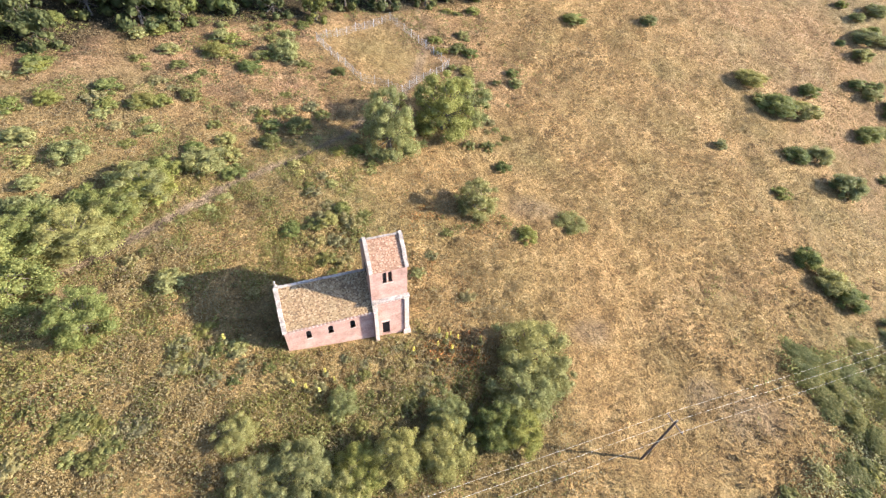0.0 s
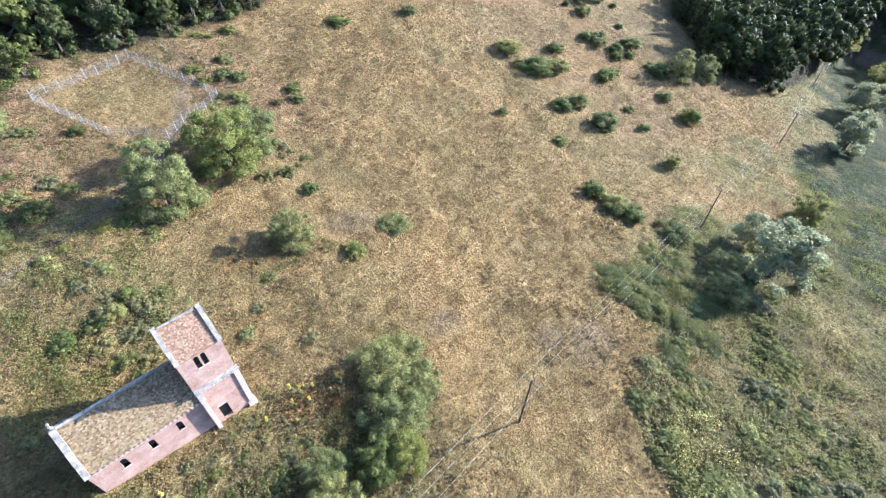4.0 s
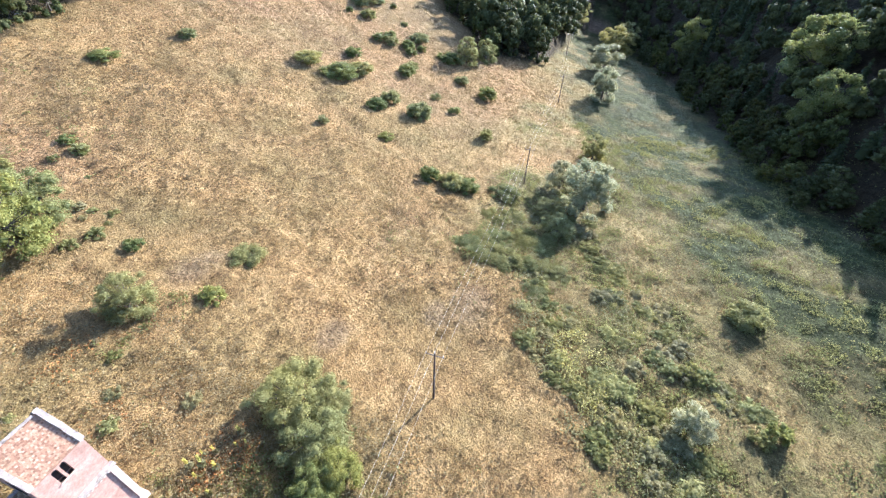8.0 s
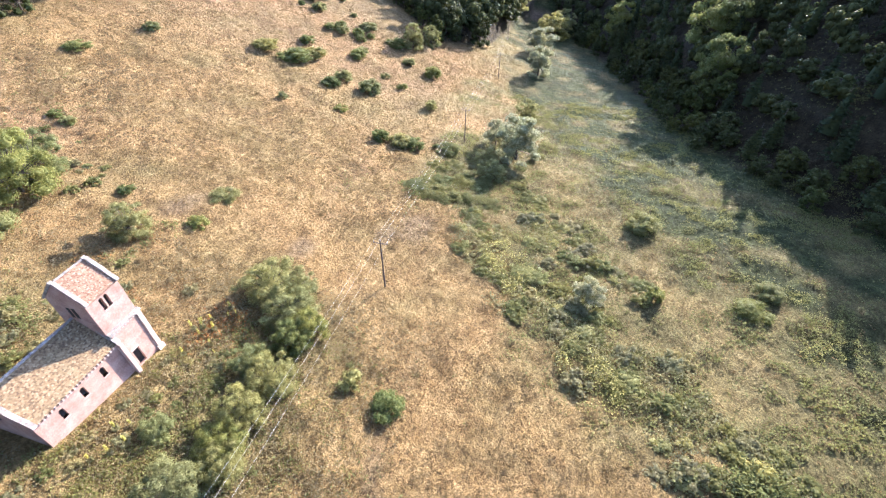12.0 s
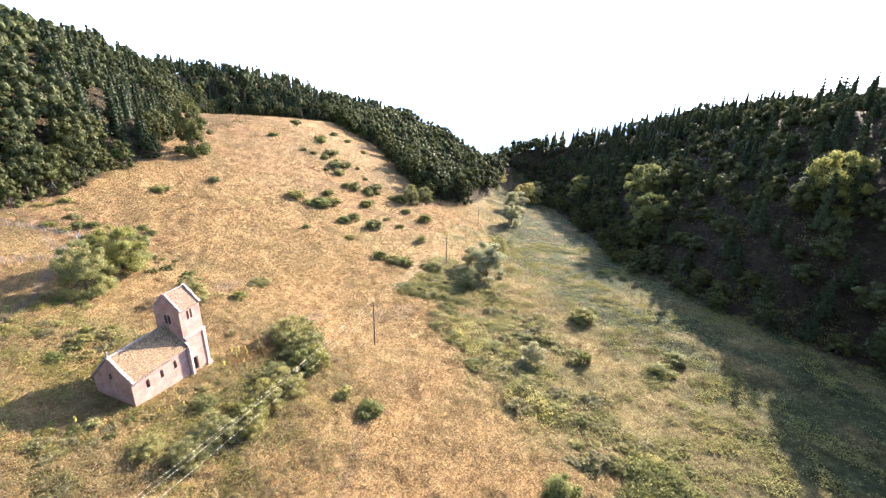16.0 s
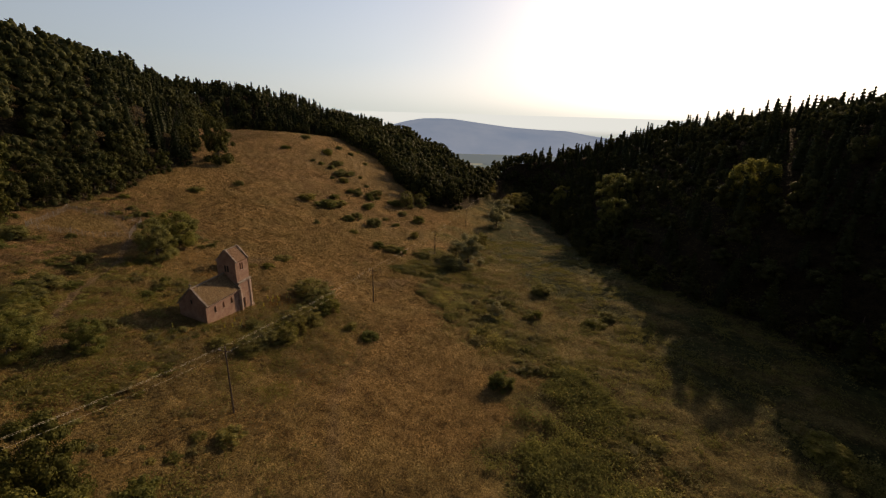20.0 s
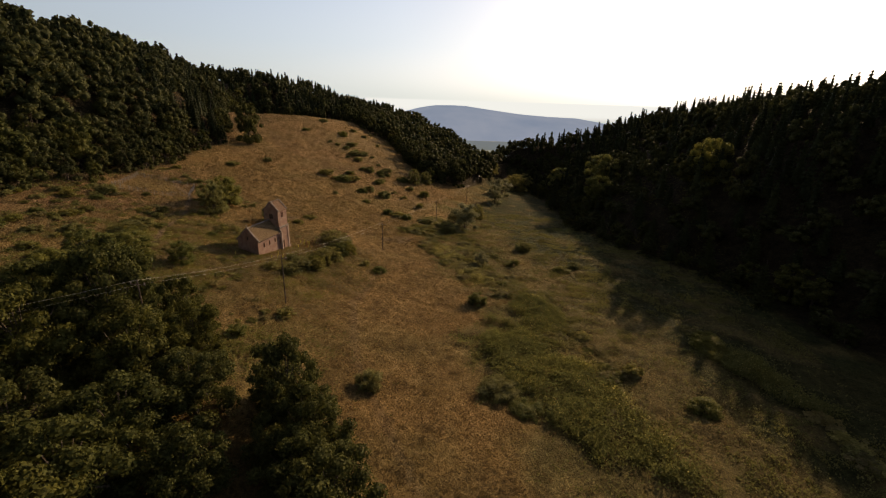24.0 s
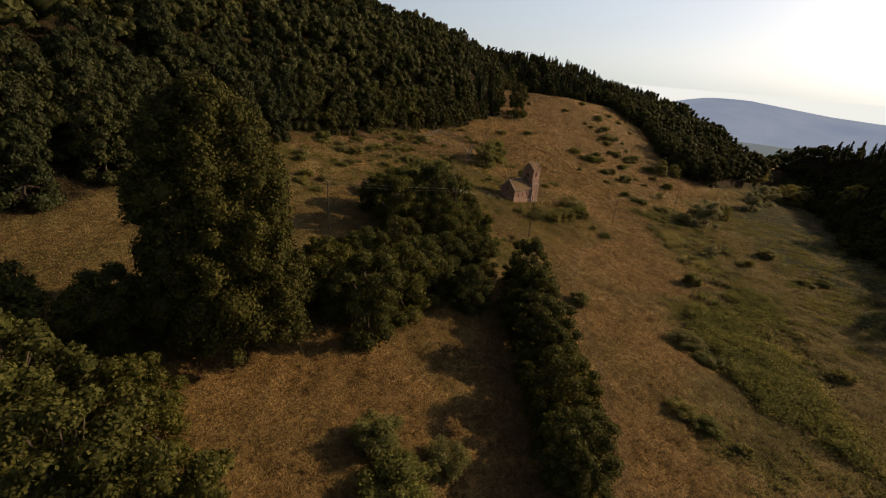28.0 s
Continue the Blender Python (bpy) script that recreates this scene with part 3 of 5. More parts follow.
# stock of shapes
SHRUBS = [plant("shrub", 11 + i, 1.0, 1.45, 5, 900, 0.13, m, base=-0.1, skirt=6) for i, m in enumerate((M_OLIVE, M_LEAF, M_OLIVE, M_LEAF))]
TREES = [plant("tree", 31 + i, 4.0, 8.0, 30, 15000, 0.15, m, base=-0.06, core=0.62, clump=30, skirt=9) for i, m in enumerate((M_LEAF, M_OLIVE, M_LEAF))]
WILLOWS = [plant("willow", 41 + i, 3.0, 7.0, 9, 4600, 0.20, M_WILLOW, base=0.0, clump=24, skirt=5) for i in range(2)]
MOUNDS = [plant("mound", 24 + i, 2.0, 2.6, 9, 4200, 0.13, m, base=-0.1, skirt=8) for i, m in enumerate((M_OLIVE, M_LEAF, M_FERN))]
DARK_TREES = [plant("thicket_tree", 34 + i, 4.0, 8.0, 34, 12000, 0.19, M_THICKET, base=-0.03, core=0.66, clump=30, shell=0.30, skirt=8) for i in range(3)]
BRAMBLES = [plant("bramble", 21 + i, 1.0, 1.2, 4, 560, 0.14, m, base=-0.1, skirt=5) for i, m in enumerate((M_FERN, M_HERB, M_UMBEL))]
EDGE = [plant("wood_tree", 51 + i, 4.8, 12.0, 20, 2000, 0.48, m, base=-0.02, squash=0.95, core=0.74, skirt=5) for i, m in enumerate((M_FOREST, M_THICKET, M_FOREST, M_FOREST))]
# leafy crowns in the darker needle colour: the north-west slope's shade is painted in
NW_TREES = [plant("dark_wood_tree", 71 + i, 4.0, 8.0, 34, 7500, 0.25, M_NEEDLE, base=-0.03, core=0.68, clump=30, shell=0.30, skirt=6) for i in range(3)]
FIRS = [(conifer_mesh("fir_crown", 61 + i, 13.5 + 2 * i, 3.4, 1500, M_NEEDLE, 0.58), limb_mesh("fir_trunk", 61 + i, 15, 0.25, [], M_BARK)) for i in range(2)]


def far_shapes():
    """Crowns for the woods: four coarse ones and two coarse firs for the depth, then the same, finer, for the slopes in view."""
    out = []
    for n, size, nf, sf in ((90, 1.5, 90, 1.3), (460, 0.70, 420, 0.72)):
        for i in range(4):
            out.append(crown_mesh("far", 80 + i, lobes_for(80 + i, 4.8, 12.0, 5, 0.1), n, size, M_FOREST, squash=0.95, core=0.82, clump=18))
        for i in range(2):
            out.append(conifer_mesh("far_fir", 90 + i, 14.0, 3.6, nf, M_NEEDLE, sf))
    return out


def wood_spots():
    """Where the trees of the woods stand: x, y, how far from the edge, side."""
    rng = random.Random(5)
    spots = []
    step = 6.7
    for i in range(-33, 61):
        for j in range(-38, 43):
            x, y = i * step + rng.uniform(-2.2, 2.2), j * step + rng.uniform(-2.2, 2.2)
            dl = y - float(left_edge(x))
            dr = float(right_edge(x)) - y
            ds = x - float(spur_edge(y)) if -14 < y < 200 else -1
            if x > 250 and y > -17:
                ds = max(ds, x - 250)
            d = max(dl if x < 225 else -1, dr, ds)
            if d < 0 or d > (190 if ds == d else 145 if dl == d else 150) or x > 400:
                continue
            if x < -200 or y > 265 or y < -245 or (dr > 0 and x < 10 and rng.random() < 0.7):
                continue
            if d > 70 and d != dr and rng.random() < 0.25:
                continue
            side = "north" if d == dl else "south" if d == dr else "spur"
            spots.append((x, y, d, side))
    return spots


def fir_share(x, y, side):
    f = float(vnoise(np.array([x]), np.array([y]), 45, 12)[0])
    if side == "north":
        return 0.6 * float(smooth(0.5, 0.68, f)) if x < 150 else 0.5
    if side == "south":
        return 0.12 + 0.45 * float(smooth(0.42, 0.68, f)) + 0.3 * float(smooth(30, 60, float(right_edge(x)) - y))
    return 0.75 if y > 100 else 0.10


def build_woods():
    spots = sorted(wood_spots(), key=lambda s: (s[2] if s[0] < 240 else s[2] + 40) + (0 if s[3] != "spur" else 4) - (12 if s[3] == "north" and -140 < s[0] < -40 else 0))
    rng = random.Random(9)
    parts, shapes = {"leaf": [], "fir": []}, far_shapes()
    data = []
    for me in shapes:
        v = np.empty(len(me.vertices) * 3, np.float32)
        me.vertices.foreach_get("co", v)
        li = np.empty(len(me.loops), np.int32)
        me.loops.foreach_get("vertex_index", li)
        ls = np.empty(len(me.polygons), np.int32)
        me.polygons.foreach_get("loop_start", ls)
        data.append((v.reshape(-1, 3), li, ls))
    for k, (x, y, d, side) in enumerate(spots):
        fir = rng.random() < fir_share(x, y, side) * float(smooth(0, 14, np.array(d))) and not (x < -30 and side == "north")
        low = 1.0
        s = rng.uniform(0.72, 1.2) * (0.55 + 0.45 * min(1, d / 9))
        if fir:
            s = min(s, 0.95)
        elif side == "south":
            s *= 0.78
        if side == "south" and d < 24 and x < 115:
            low = 0.72
        if x < -40 and side == "north":
            s = max(s, 0.95)
        if k < 300:
            lab = ("dark fir at the edge of the wood" if fir else "leafy deciduous tree at the edge of the wood")
            if not fir and -160 < x < -40 and side == "north":
                place("forest_tree", NW_TREES[rng.randrange(3)], x, y, s * 1.2, rng.uniform(0, 6.28), lab, "tree", "trees along the wood's edge", sz=s * 1.5, dz=-0.3)
                continue
            place("fir_tree" if fir else "forest_tree", rng.choice(FIRS) if fir else rng.choice(EDGE), x, y, s, rng.uniform(0, 6.28), lab, "tree", "trees along the wood's edge", sz=s * low, dz=-0.2)
            continue
        seen = (-70 < x < 300 and d < (150 if side == "south" else 45)) or (-180 < x <= -70 and side == "north" and d < 80)
        v, li, ls = data[(6 if seen else 0) + (4 + rng.randrange(2) if fir else rng.randrange(4))]
        a = rng.uniform(0, 6.28)
        c, n = math.cos(a) * s, math.sin(a) * s
        hz = s * low * rng.uniform(0.85, 1.15)
        w = np.stack([v[:, 0] * c - v[:, 1] * n + x, v[:, 0] * n + v[:, 1] * c + y, v[:, 2] * hz + gz(x, y) - 0.4], -1)
        parts["fir" if fir else "leaf"].append((w, li, ls))
    for key, mat, nm, lab in (("leaf", M_FOREST, "deciduous_forest", "dense deciduous forest covering the hillsides"), ("fir", M_NEEDLE, "conifer_forest", "dark conifer forest covering the hillsides")):
        vo = np.cumsum([0] + [len(p[0]) for p in parts[key]])
        lo = np.cumsum([0] + [len(p[1]) for p in parts[key]])
        me = bpy.data.meshes.new(nm)
        me.vertices.add(int(vo[-1]))
        me.vertices.foreach_set("co", np.concatenate([p[0] for p in parts[key]]).astype(np.float32).ravel())
        me.loops.add(int(lo[-1]))
        me.loops.foreach_set("vertex_index", np.concatenate([p[1] + o for p, o in zip(parts[key], vo)]).astype(np.int32))
        st = np.concatenate([p[2] + o for p, o in zip(parts[key], lo)]).astype(np.int32)
        me.polygons.add(len(st))
        me.polygons.foreach_set("loop_start", st)
        me.update(calc_edges=True)
        me.materials.append(mat)
        tagged(new(nm, me), lab, "forest", kind="stuff")
    for me in shapes:
        bpy.data.meshes.remove(me)


build_woods()

# ---- chapel ----
NL, NW, NE_, NR = 8.2, 5.25, 3.1, 5.85      # nave: length, width, eave, ridge
TX0, TX1, TW, TE, TR = 8.1, 11.5, 3.9, 8.2, 10.2   # tower


def prism(bm, pts, y0, y1):
    """A profile in x and z pushed from y0 to y1."""
    a = [bm.verts.new((x, y0, z)) for x, z in pts]
    b = [bm.verts.new((x, y1, z)) for x, z in pts]
    n = len(pts)
    bm.faces.new(a)
    bm.faces.new(b[::-1])
    for i in range(n):
        bm.faces.new((a[(i + 1) % n], a[i], b[i], b[(i + 1) % n]))


def gable(bm, x0, x1, y0, y1, zb, ze, zr):
    """A wall with a pointed top, thick from x0 to x1."""
    ym = (y0 + y1) / 2
    prof = [(y0, zb), (y1, zb), (y1, ze), (ym, zr), (y0, ze)]
    a = [bm.verts.new((x0, y, z)) for y, z in prof]
    b = [bm.verts.new((x1, y, z)) for y, z in prof]
    bm.faces.new(a)
    bm.faces.new(b[::-1])
    for i in range(5):
        bm.faces.new((a[(i + 1) % 5], a[i], b[i], b[(i + 1) % 5]))


def wall_with_openings(bm, x0, x1, z0, z1, y0, y1, holes):
    """A wall along x, thick from y0 to y1, with round-headed or square holes (x0, x1, z0, z1, arched)."""
    holes = sorted(holes)
    xs = x0
    for hx0, hx1, hz0, hz1, arched in holes:
        box(bm, xs, y0, z0, hx0, y1, z1)
        box(bm, hx0, y0, z0, hx1, y1, hz0)
        if not arched:
            box(bm, hx0, y0, hz1, hx1, y1, z1)
        else:
            r, c, n = (hx1 - hx0) / 2, (hx0 + hx1) / 2, 6
            arc = [(c - r * math.cos(math.pi * k / n), hz1 - r + r * math.sin(math.pi * k / n)) for k in range(n + 1)]
            for k in range(n):
                (ax, az), (bx, bz) = arc[k], arc[k + 1]
                prism(bm, [(ax, az), (bx, bz), (bx, z1), (ax, z1)], y0, y1)
        xs = hx1
    box(bm, xs, y0, z0, x1, y1, z1)


def tile_slope(name, x0, x1, y_eave, z_eave, y_ridge, z_ridge, mat, parent, tw, th, seed, label):
    """Overlapping roof slabs on one slope, each with its own edges."""
    rng = random.Random(seed)
    run = Vector((0, y_ridge - y_eave, z_ridge - z_eave))
    length = run.length
    u = run.normalized()
    n = Vector((1, 0, 0)).cross(u) * (1 if y_ridge > y_eave else -1)
    verts, faces = [], []
    rows_, cols = int(length / th), int((x1 - x0) / tw)
    for r in range(rows_):
        for c in range(-1, cols + 1):
            a = max(x0, x0 + (c + 0.5 * (r % 2)) * (x1 - x0) / cols + rng.uniform(-.02, .02))
            b = min(x1, a + (x1 - x0) / cols * 0.96)
            if b - a < 0.05:
                continue
            s0, s1 = r * length / rows_ - 0.03 + rng.uniform(-.015, .015), (r + 1.25) * length / rows_
            s1 = min(s1, length)
            o = Vector((0, y_eave, z_eave))
            lift, t = rng.uniform(0.0, 0.02), 0.05
            k = len(verts)
            for s, h in ((s0, 0.055 + lift), (s1, 0.02)):
                for x in (a, b):
                    for g in (0, -t):
                        verts.append(tuple(o + u * s + n * (h + g) + Vector((x, 0, rng.uniform(-.006, .006)))))
            faces += [(k, k + 2, k + 6, k + 4), (k + 1, k + 5, k + 7, k + 3), (k, k + 1, k + 3, k + 2), (k, k + 4, k + 5, k + 1), (k + 2, k + 3, k + 7, k + 6)]
    me = mesh_of(name, verts, faces, mat)
    ob = part(name, me, parent=parent, label=label)
    ob["kind"] = "stuff"
    return ob


def coping(name, x0, x1, y0, z0, y1, z1, parent, over=0.0):
    """Stones along a gable's slope, with a joint between each."""
    d = Vector((0, y1 - y0, z1 - z0))
    n = max(2, int(d.length / 0.55))
    u = d.normalized()
    up = Vector((1, 0, 0)).cross(u)
    up = up if up.z > 0 else -up
    rng = random.Random(int(x0 * 10 + y0 * 7))
    for i in range(n):
        bm = bmesh.new()
        a, b = i / n * d.length + 0.012, (i + 1) / n * d.length - 0.012
        j = rng.uniform(-.015, .015)
        vs = []
        for s in (a, b):
            for x in (x0 + j, x1 + j):
                for h in (0.0, 0.20 + j):
                    vs.append(bm.verts.new(Vector((x, y0, z0)) + u * s + up * h))
        for f in ((0, 1, 3, 2), (4, 6, 7, 5), (0, 4, 5, 1), (2, 3, 7, 6), (1, 5, 7, 3), (0, 2, 6, 4)):
            bm.faces.new([vs[k] for k in f])
        bmesh.ops.recalc_face_normals(bm, faces=bm.faces)
        part("coping_stone", bm, M_COPING, parent)


def build_chapel():
    ch = empty("chapel", pose(0, 0, 0), "small red sandstone chapel with a saddleback tower and stone-slab roof", "chapel")
    T = 0.45
    # nave
    bm = bmesh.new()
    holes = [(x - 0.23, x + 0.23, 1.16, 2.24, True) for x in (2.05, 4.05, 6.1)]
    wall_with_openings(bm, T, NL - T, -1.8, NE_, 0, T, holes)
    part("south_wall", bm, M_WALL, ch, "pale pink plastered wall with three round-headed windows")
    bm = bmesh.new()
    box(bm, T, NW - T, -1.8, NL - T, NW, NE_)
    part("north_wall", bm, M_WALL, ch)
    bm = bmesh.new()
    gable(bm, 0.0, T, -0.003, NW + 0.003, -1.8, NE_, NR)
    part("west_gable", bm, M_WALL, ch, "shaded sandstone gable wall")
    # solid dark box on the gable, painted as the shade of a hole
    bm = bmesh.new()
    box(bm, -0.06, NW / 2 - 0.13, 3.3, 0.05, NW / 2 + 0.13, 3.95)
    part("painted_gable_opening", bm, M_DARK, ch)
    bm = bmesh.new()
    gable(bm, NL - T, NL, -0.003, NW + 0.003, -1.8, NE_, NR)
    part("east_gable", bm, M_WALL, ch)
    # dark inside: near-black slab and panes stand in for the interior's shade
    bm = bmesh.new()
    box(bm, T, T + 0.15, -1.7, NL - T, NW - T - 0.1, -1.2)
    part("floor_slab", bm, M_DARK, ch)
    for x in (2.05, 4.05, 6.1):
        bm = bmesh.new()
        box(bm, x - 0.23, T - 0.16, 1.16, x + 0.23, T - 0.12, 2.24)
        w = part("window", bm, M_DARK, ch, "dark narrow round-headed window")
        bm = bmesh.new()
        vs = box(bm, x - 0.28, -0.05, 1.05, x + 0.28, 0.30, 1.16)
        part("sill", bm, M_TRIM, w)
    # roof bodies and slabs
    ym = NW / 2
    for side, y0 in (("south", -0.11), ("north", NW + 0.11)):
        slope = (NR - NE_) / ym
        ze = NE_ - 0.11 * slope + 0.06
        bm = bmesh.new()
        vs = [bm.verts.new(p) for p in ((0.2, y0, ze - .02), (NL, y0, ze - .02), (NL, ym, NR + .04), (0.2, ym, NR + .04),
                                         (0.2, y0, ze - .12), (NL, y0, ze - .12), (NL, ym, NR - .08), (0.2, ym, NR - .08))]
        for f in ((0, 1, 2, 3), (7, 6, 5, 4), (0, 4, 5, 1), (2, 6, 7, 3), (1, 5, 6, 2), (0, 3, 7, 4)):
            bm.faces.new([vs[i] for i in f])
        bmesh.ops.recalc_face_normals(bm, faces=bm.faces)
        roof = part("nave_roof", bm, M_SLAB, ch, "mossy ochre stone-slab roof")
        tile_slope("slab_cover", 0.30, NL - 0.02, y0 - 0.03, ze, ym, NR + 0.05, M_SLAB, roof, 0.15, 0.115, 3 if side == "south" else 4, "weathered stone slabs")
    for i in range(15):
        bm = bmesh.new()
        tube(bm, (0.35 + i * 0.54, ym, NR + 0.13), (0.35 + i * 0.54 + 0.52, ym, NR + 0.11), 0.13, 0.12, 8)
        part("ridge_tile", bm, M_COPING, ch)
    coping("coping", -0.07, 0.32, -0.28, NE_ - 0.17, ym, NR + 0.12, ch)
    coping("coping", -0.07, 0.32, NW + 0.28, NE_ - 0.17, ym, NR + 0.12, ch)
    for i in range(22):
        bm = bmesh.new()
        x = 0.55 + i * 0.345
        prism(bm, [(x - 0.075, NE_ - 0.36), (x + 0.075, NE_ - 0.36), (x + 0.075, NE_ - 0.13), (x - 0.075, NE_ - 0.13)], -0.19, 0.0)
        part("corbel", bm, M_TRIM, ch)
    # gable cross
    bm = bmesh.new()
    box(bm, 0.08, ym - 0.10, NR + 0.25, 0.30, ym + 0.10, NR + 0.42)
    box(bm, 0.13, ym - 0.06, NR + 0.42, 0.25, ym + 0.06, NR + 0.95)
    box(bm, 0.13, ym - 0.24, NR + 0.62, 0.25, ym + 0.24, NR + 0.76)
    bmesh.ops.bevel(bm, geom=bm.edges[:], offset=0.015, segments=1, affect="EDGES")
    part("gable_cross", bm, M_COPING, ch, "weathered stone cross on the gable")
    # tower: lower stage
    bm = bmesh.new()
    wall_with_openings(bm, TX0 + 0.2, TX1, -2.2, 4.05, -0.04, T, [(8.92, 9.66, -1.15, 0.86, False)])
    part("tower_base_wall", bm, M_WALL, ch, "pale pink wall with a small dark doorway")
    bm = bmesh.new()
    box(bm, TX1 - T, T, -2.2, TX1, TW - T, 4.05)
    box(bm, TX0 + 0.06, TW - T, -2.2, TX1, TW + 0.04, 4.05)
    part("tower_base_sides", bm, M_WALL, ch)
    bm = bmesh.new()
    box(bm, 8.92, 0.22, -1.15, 9.66, 0.28, 0.86)
    door = part("door", bm, M_DARK, ch, "dark plank door set deep in the wall")
    bm = bmesh.new()
    box(bm, 8.84, -0.10, 0.86, 9.74, 0.05, 1.04)
    part("lintel", bm, M_TRIM, door)
    # corner pilasters
    for x0, x1, out in ((TX0 + 0.02, TX0 + 0.36, -0.52), (TX1 - 0.34, TX1 + 0.10, -0.17)):
        bm = bmesh.new()
        box(bm, x0, out, -2.2, x1, -0.043, 3.86 if out > -0.3 else 3.0)
        part("pilaster", bm, M_TRIM, ch, "pale dressed corner pilaster")
    bm = bmesh.new()
    box(bm, TX1 - 0.5, -0.30, -2.2, TX1 + 0.24, 0.4, -1.05)
    part("corner_foot", bm, M_TRIM, ch)
    # cornice with corbels
    bm = bmesh.new()
    vs = box(bm, TX0 - 0.05, -0.26, 4.05, TX1 + 0.16, 0.12, 4.22)
    box(bm, TX0 - 0.02, -0.16, 4.22, TX1 + 0.10, 0.12, 4.34)
    part("cornice", bm, M_COPING, ch, "weathered stone string course")
    for i in range(9):
        bm = bmesh.new()
        x = TX0 + 0.45 + i * 0.315
        prism(bm, [(x - 0.07, 3.88), (x + 0.07, 3.88), (x + 0.07, 4.05), (x - 0.07, 4.05)], -0.20, -0.04)
        part("corbel", bm, M_TRIM, ch)
    # slanting ledge where the nave's gable meets the tower
    coping("coping", NL - 0.12, NL + 0.32, -0.26, NE_ - 0.05, 1.1, NE_ + 1.5, ch)
    # tower: belfry stage
    bm = bmesh.new()
    wall_with_openings(bm, TX0, TX1, 4.05, TE, 0.06, T, [(9.24, 9.60, 6.40, 7.70, True), (9.76, 10.12, 6.40, 7.70, True)])
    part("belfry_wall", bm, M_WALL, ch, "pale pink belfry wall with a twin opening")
    bm = bmesh.new()
    box(bm, TX0, TW - T, 4.05, TX1, TW, TE)
    part("belfry_wall", bm, M_WALL, ch)
    for x0, x1 in ((TX0 - 0.002, TX0 + T), (TX1 - T, TX1 + 0.002)):
        bm = bmesh.new()
        gable(bm, x0, x1, 0.063, TW - 0.003, 4.05, TE, TR)
        part("tower_gable", bm, M_WALL, ch)
    # two solid dark boxes on the west face, painted as shaded openings
    bm = bmesh.new()
    box(bm, TX0 - 0.03, TW / 2 - 0.42, 6.2, TX0 + 0.02, TW / 2 - 0.10, 7.4)
    box(bm, TX0 - 0.03, TW / 2 + 0.10, 6.2, TX0 + 0.02, TW / 2 + 0.42, 7.4)
    part("painted_belfry_opening", bm, M_DARK, ch)
    bm = bmesh.new()
    tube(bm, (9.68, 0.14, 6.40), (9.68, 0.14, 7.40), 0.055, 0.055, 8)
    part("colonnette", bm, M_COPING, ch)
    bm = bmesh.new()
    box(bm, 9.17, -0.02, 6.28, 10.19, 0.3, 6.40)
    part("belfry_sill", bm, M_TRIM, ch)
    # dark sheet behind the twin opening, painted as the shade within
    bm = bmesh.new()
    box(bm, 9.12, 0.40, 6.2, 10.24, 0.44, 7.85)
    part("belfry_shade_sheet", bm, M_DARK, ch)
    tm = TW / 2
    for y0, sd in ((-0.12, 7), (TW + 0.12, 8)):
        slope = (TR - TE) / tm
        ze = TE - 0.12 * slope + 0.05
        bm = bmesh.new()
        vs = [bm.verts.new(p) for p in ((TX0 + .1, y0, ze - .02), (TX1 - .1, y0, ze - .02), (TX1 - .1, tm, TR + .03), (TX0 + .1, tm, TR + .03),
                                         (TX0 + .1, y0, ze - .12), (TX1 - .1, y0, ze - .12), (TX1 - .1, tm, TR - .08), (TX0 + .1, tm, TR - .08))]
        for f in ((0, 1, 2, 3), (7, 6, 5, 4), (0, 4, 5, 1), (2, 6, 7, 3), (1, 5, 6, 2), (0, 3, 7, 4)):
            bm.faces.new([vs[i] for i in f])
        bmesh.ops.recalc_face_normals(bm, faces=bm.faces)
        roof = part("tower_roof", bm, M_TILE, ch, "faded terracotta tile roof")
        tile_slope("tile_cover", TX0 + 0.25, TX1 - 0.25, y0, ze, tm, TR + 0.03, M_TILE, roof, 0.13, 0.11, sd, "small faded red tiles")
    for x0, x1 in ((TX0 - 0.05, TX0 + 0.27), (TX1 - 0.27, TX1 + 0.07)):
        for y0 in (-0.16, TW + 0.16):
            coping("coping", x0, x1, y0, TE - 0.14, tm, TR + 0.10, ch)
    for i in range(6):
        bm = bmesh.new()
        tube(bm, (TX0 + 0.36 + i * 0.44, tm, TR + 0.10), (TX0 + 0.36 + i * 0.44 + 0.42, tm, TR + 0.09), 0.10, 0.095, 8)
        part("ridge_tile", bm, M_COPING, ch)
    return ch


chapel = build_chapel()


# ---- power line ----
def build_pole(x, y, h, turn=0.0, label="weathered wooden power pole with a steel crossarm"):
    e = empty("power_pole", pose(x, y, gz(x, y), 0, 0, turn), label, "power pole", "poles of the power line")
    bm = bmesh.new()
    tube(bm, (0, 0, -0.6), (0, 0, h), 0.12, 0.08, 10)
    part("pole", bm, M_POLE, e)
    bm = bmesh.new()
    box(bm, -0.04, -0.95, h - 0.40, 0.04, 0.95, h - 0.33)
    part("crossarm", bm, M_POLE, e)
    for yy, z in ((-0.85, h - 0.32), (0.85, h - 0.32), (0.0, h)):
        bm = bmesh.new()
        tube(bm, (0, yy, z), (0, yy, z + 0.10), 0.025, 0.025, 6)
        tube(bm, (0, yy, z + 0.10), (0, yy, z + 0.26), 0.075, 0.05, 8)
        part("insulator", bm, M_COPING, e)
    return (x, y, gz(x, y), h)


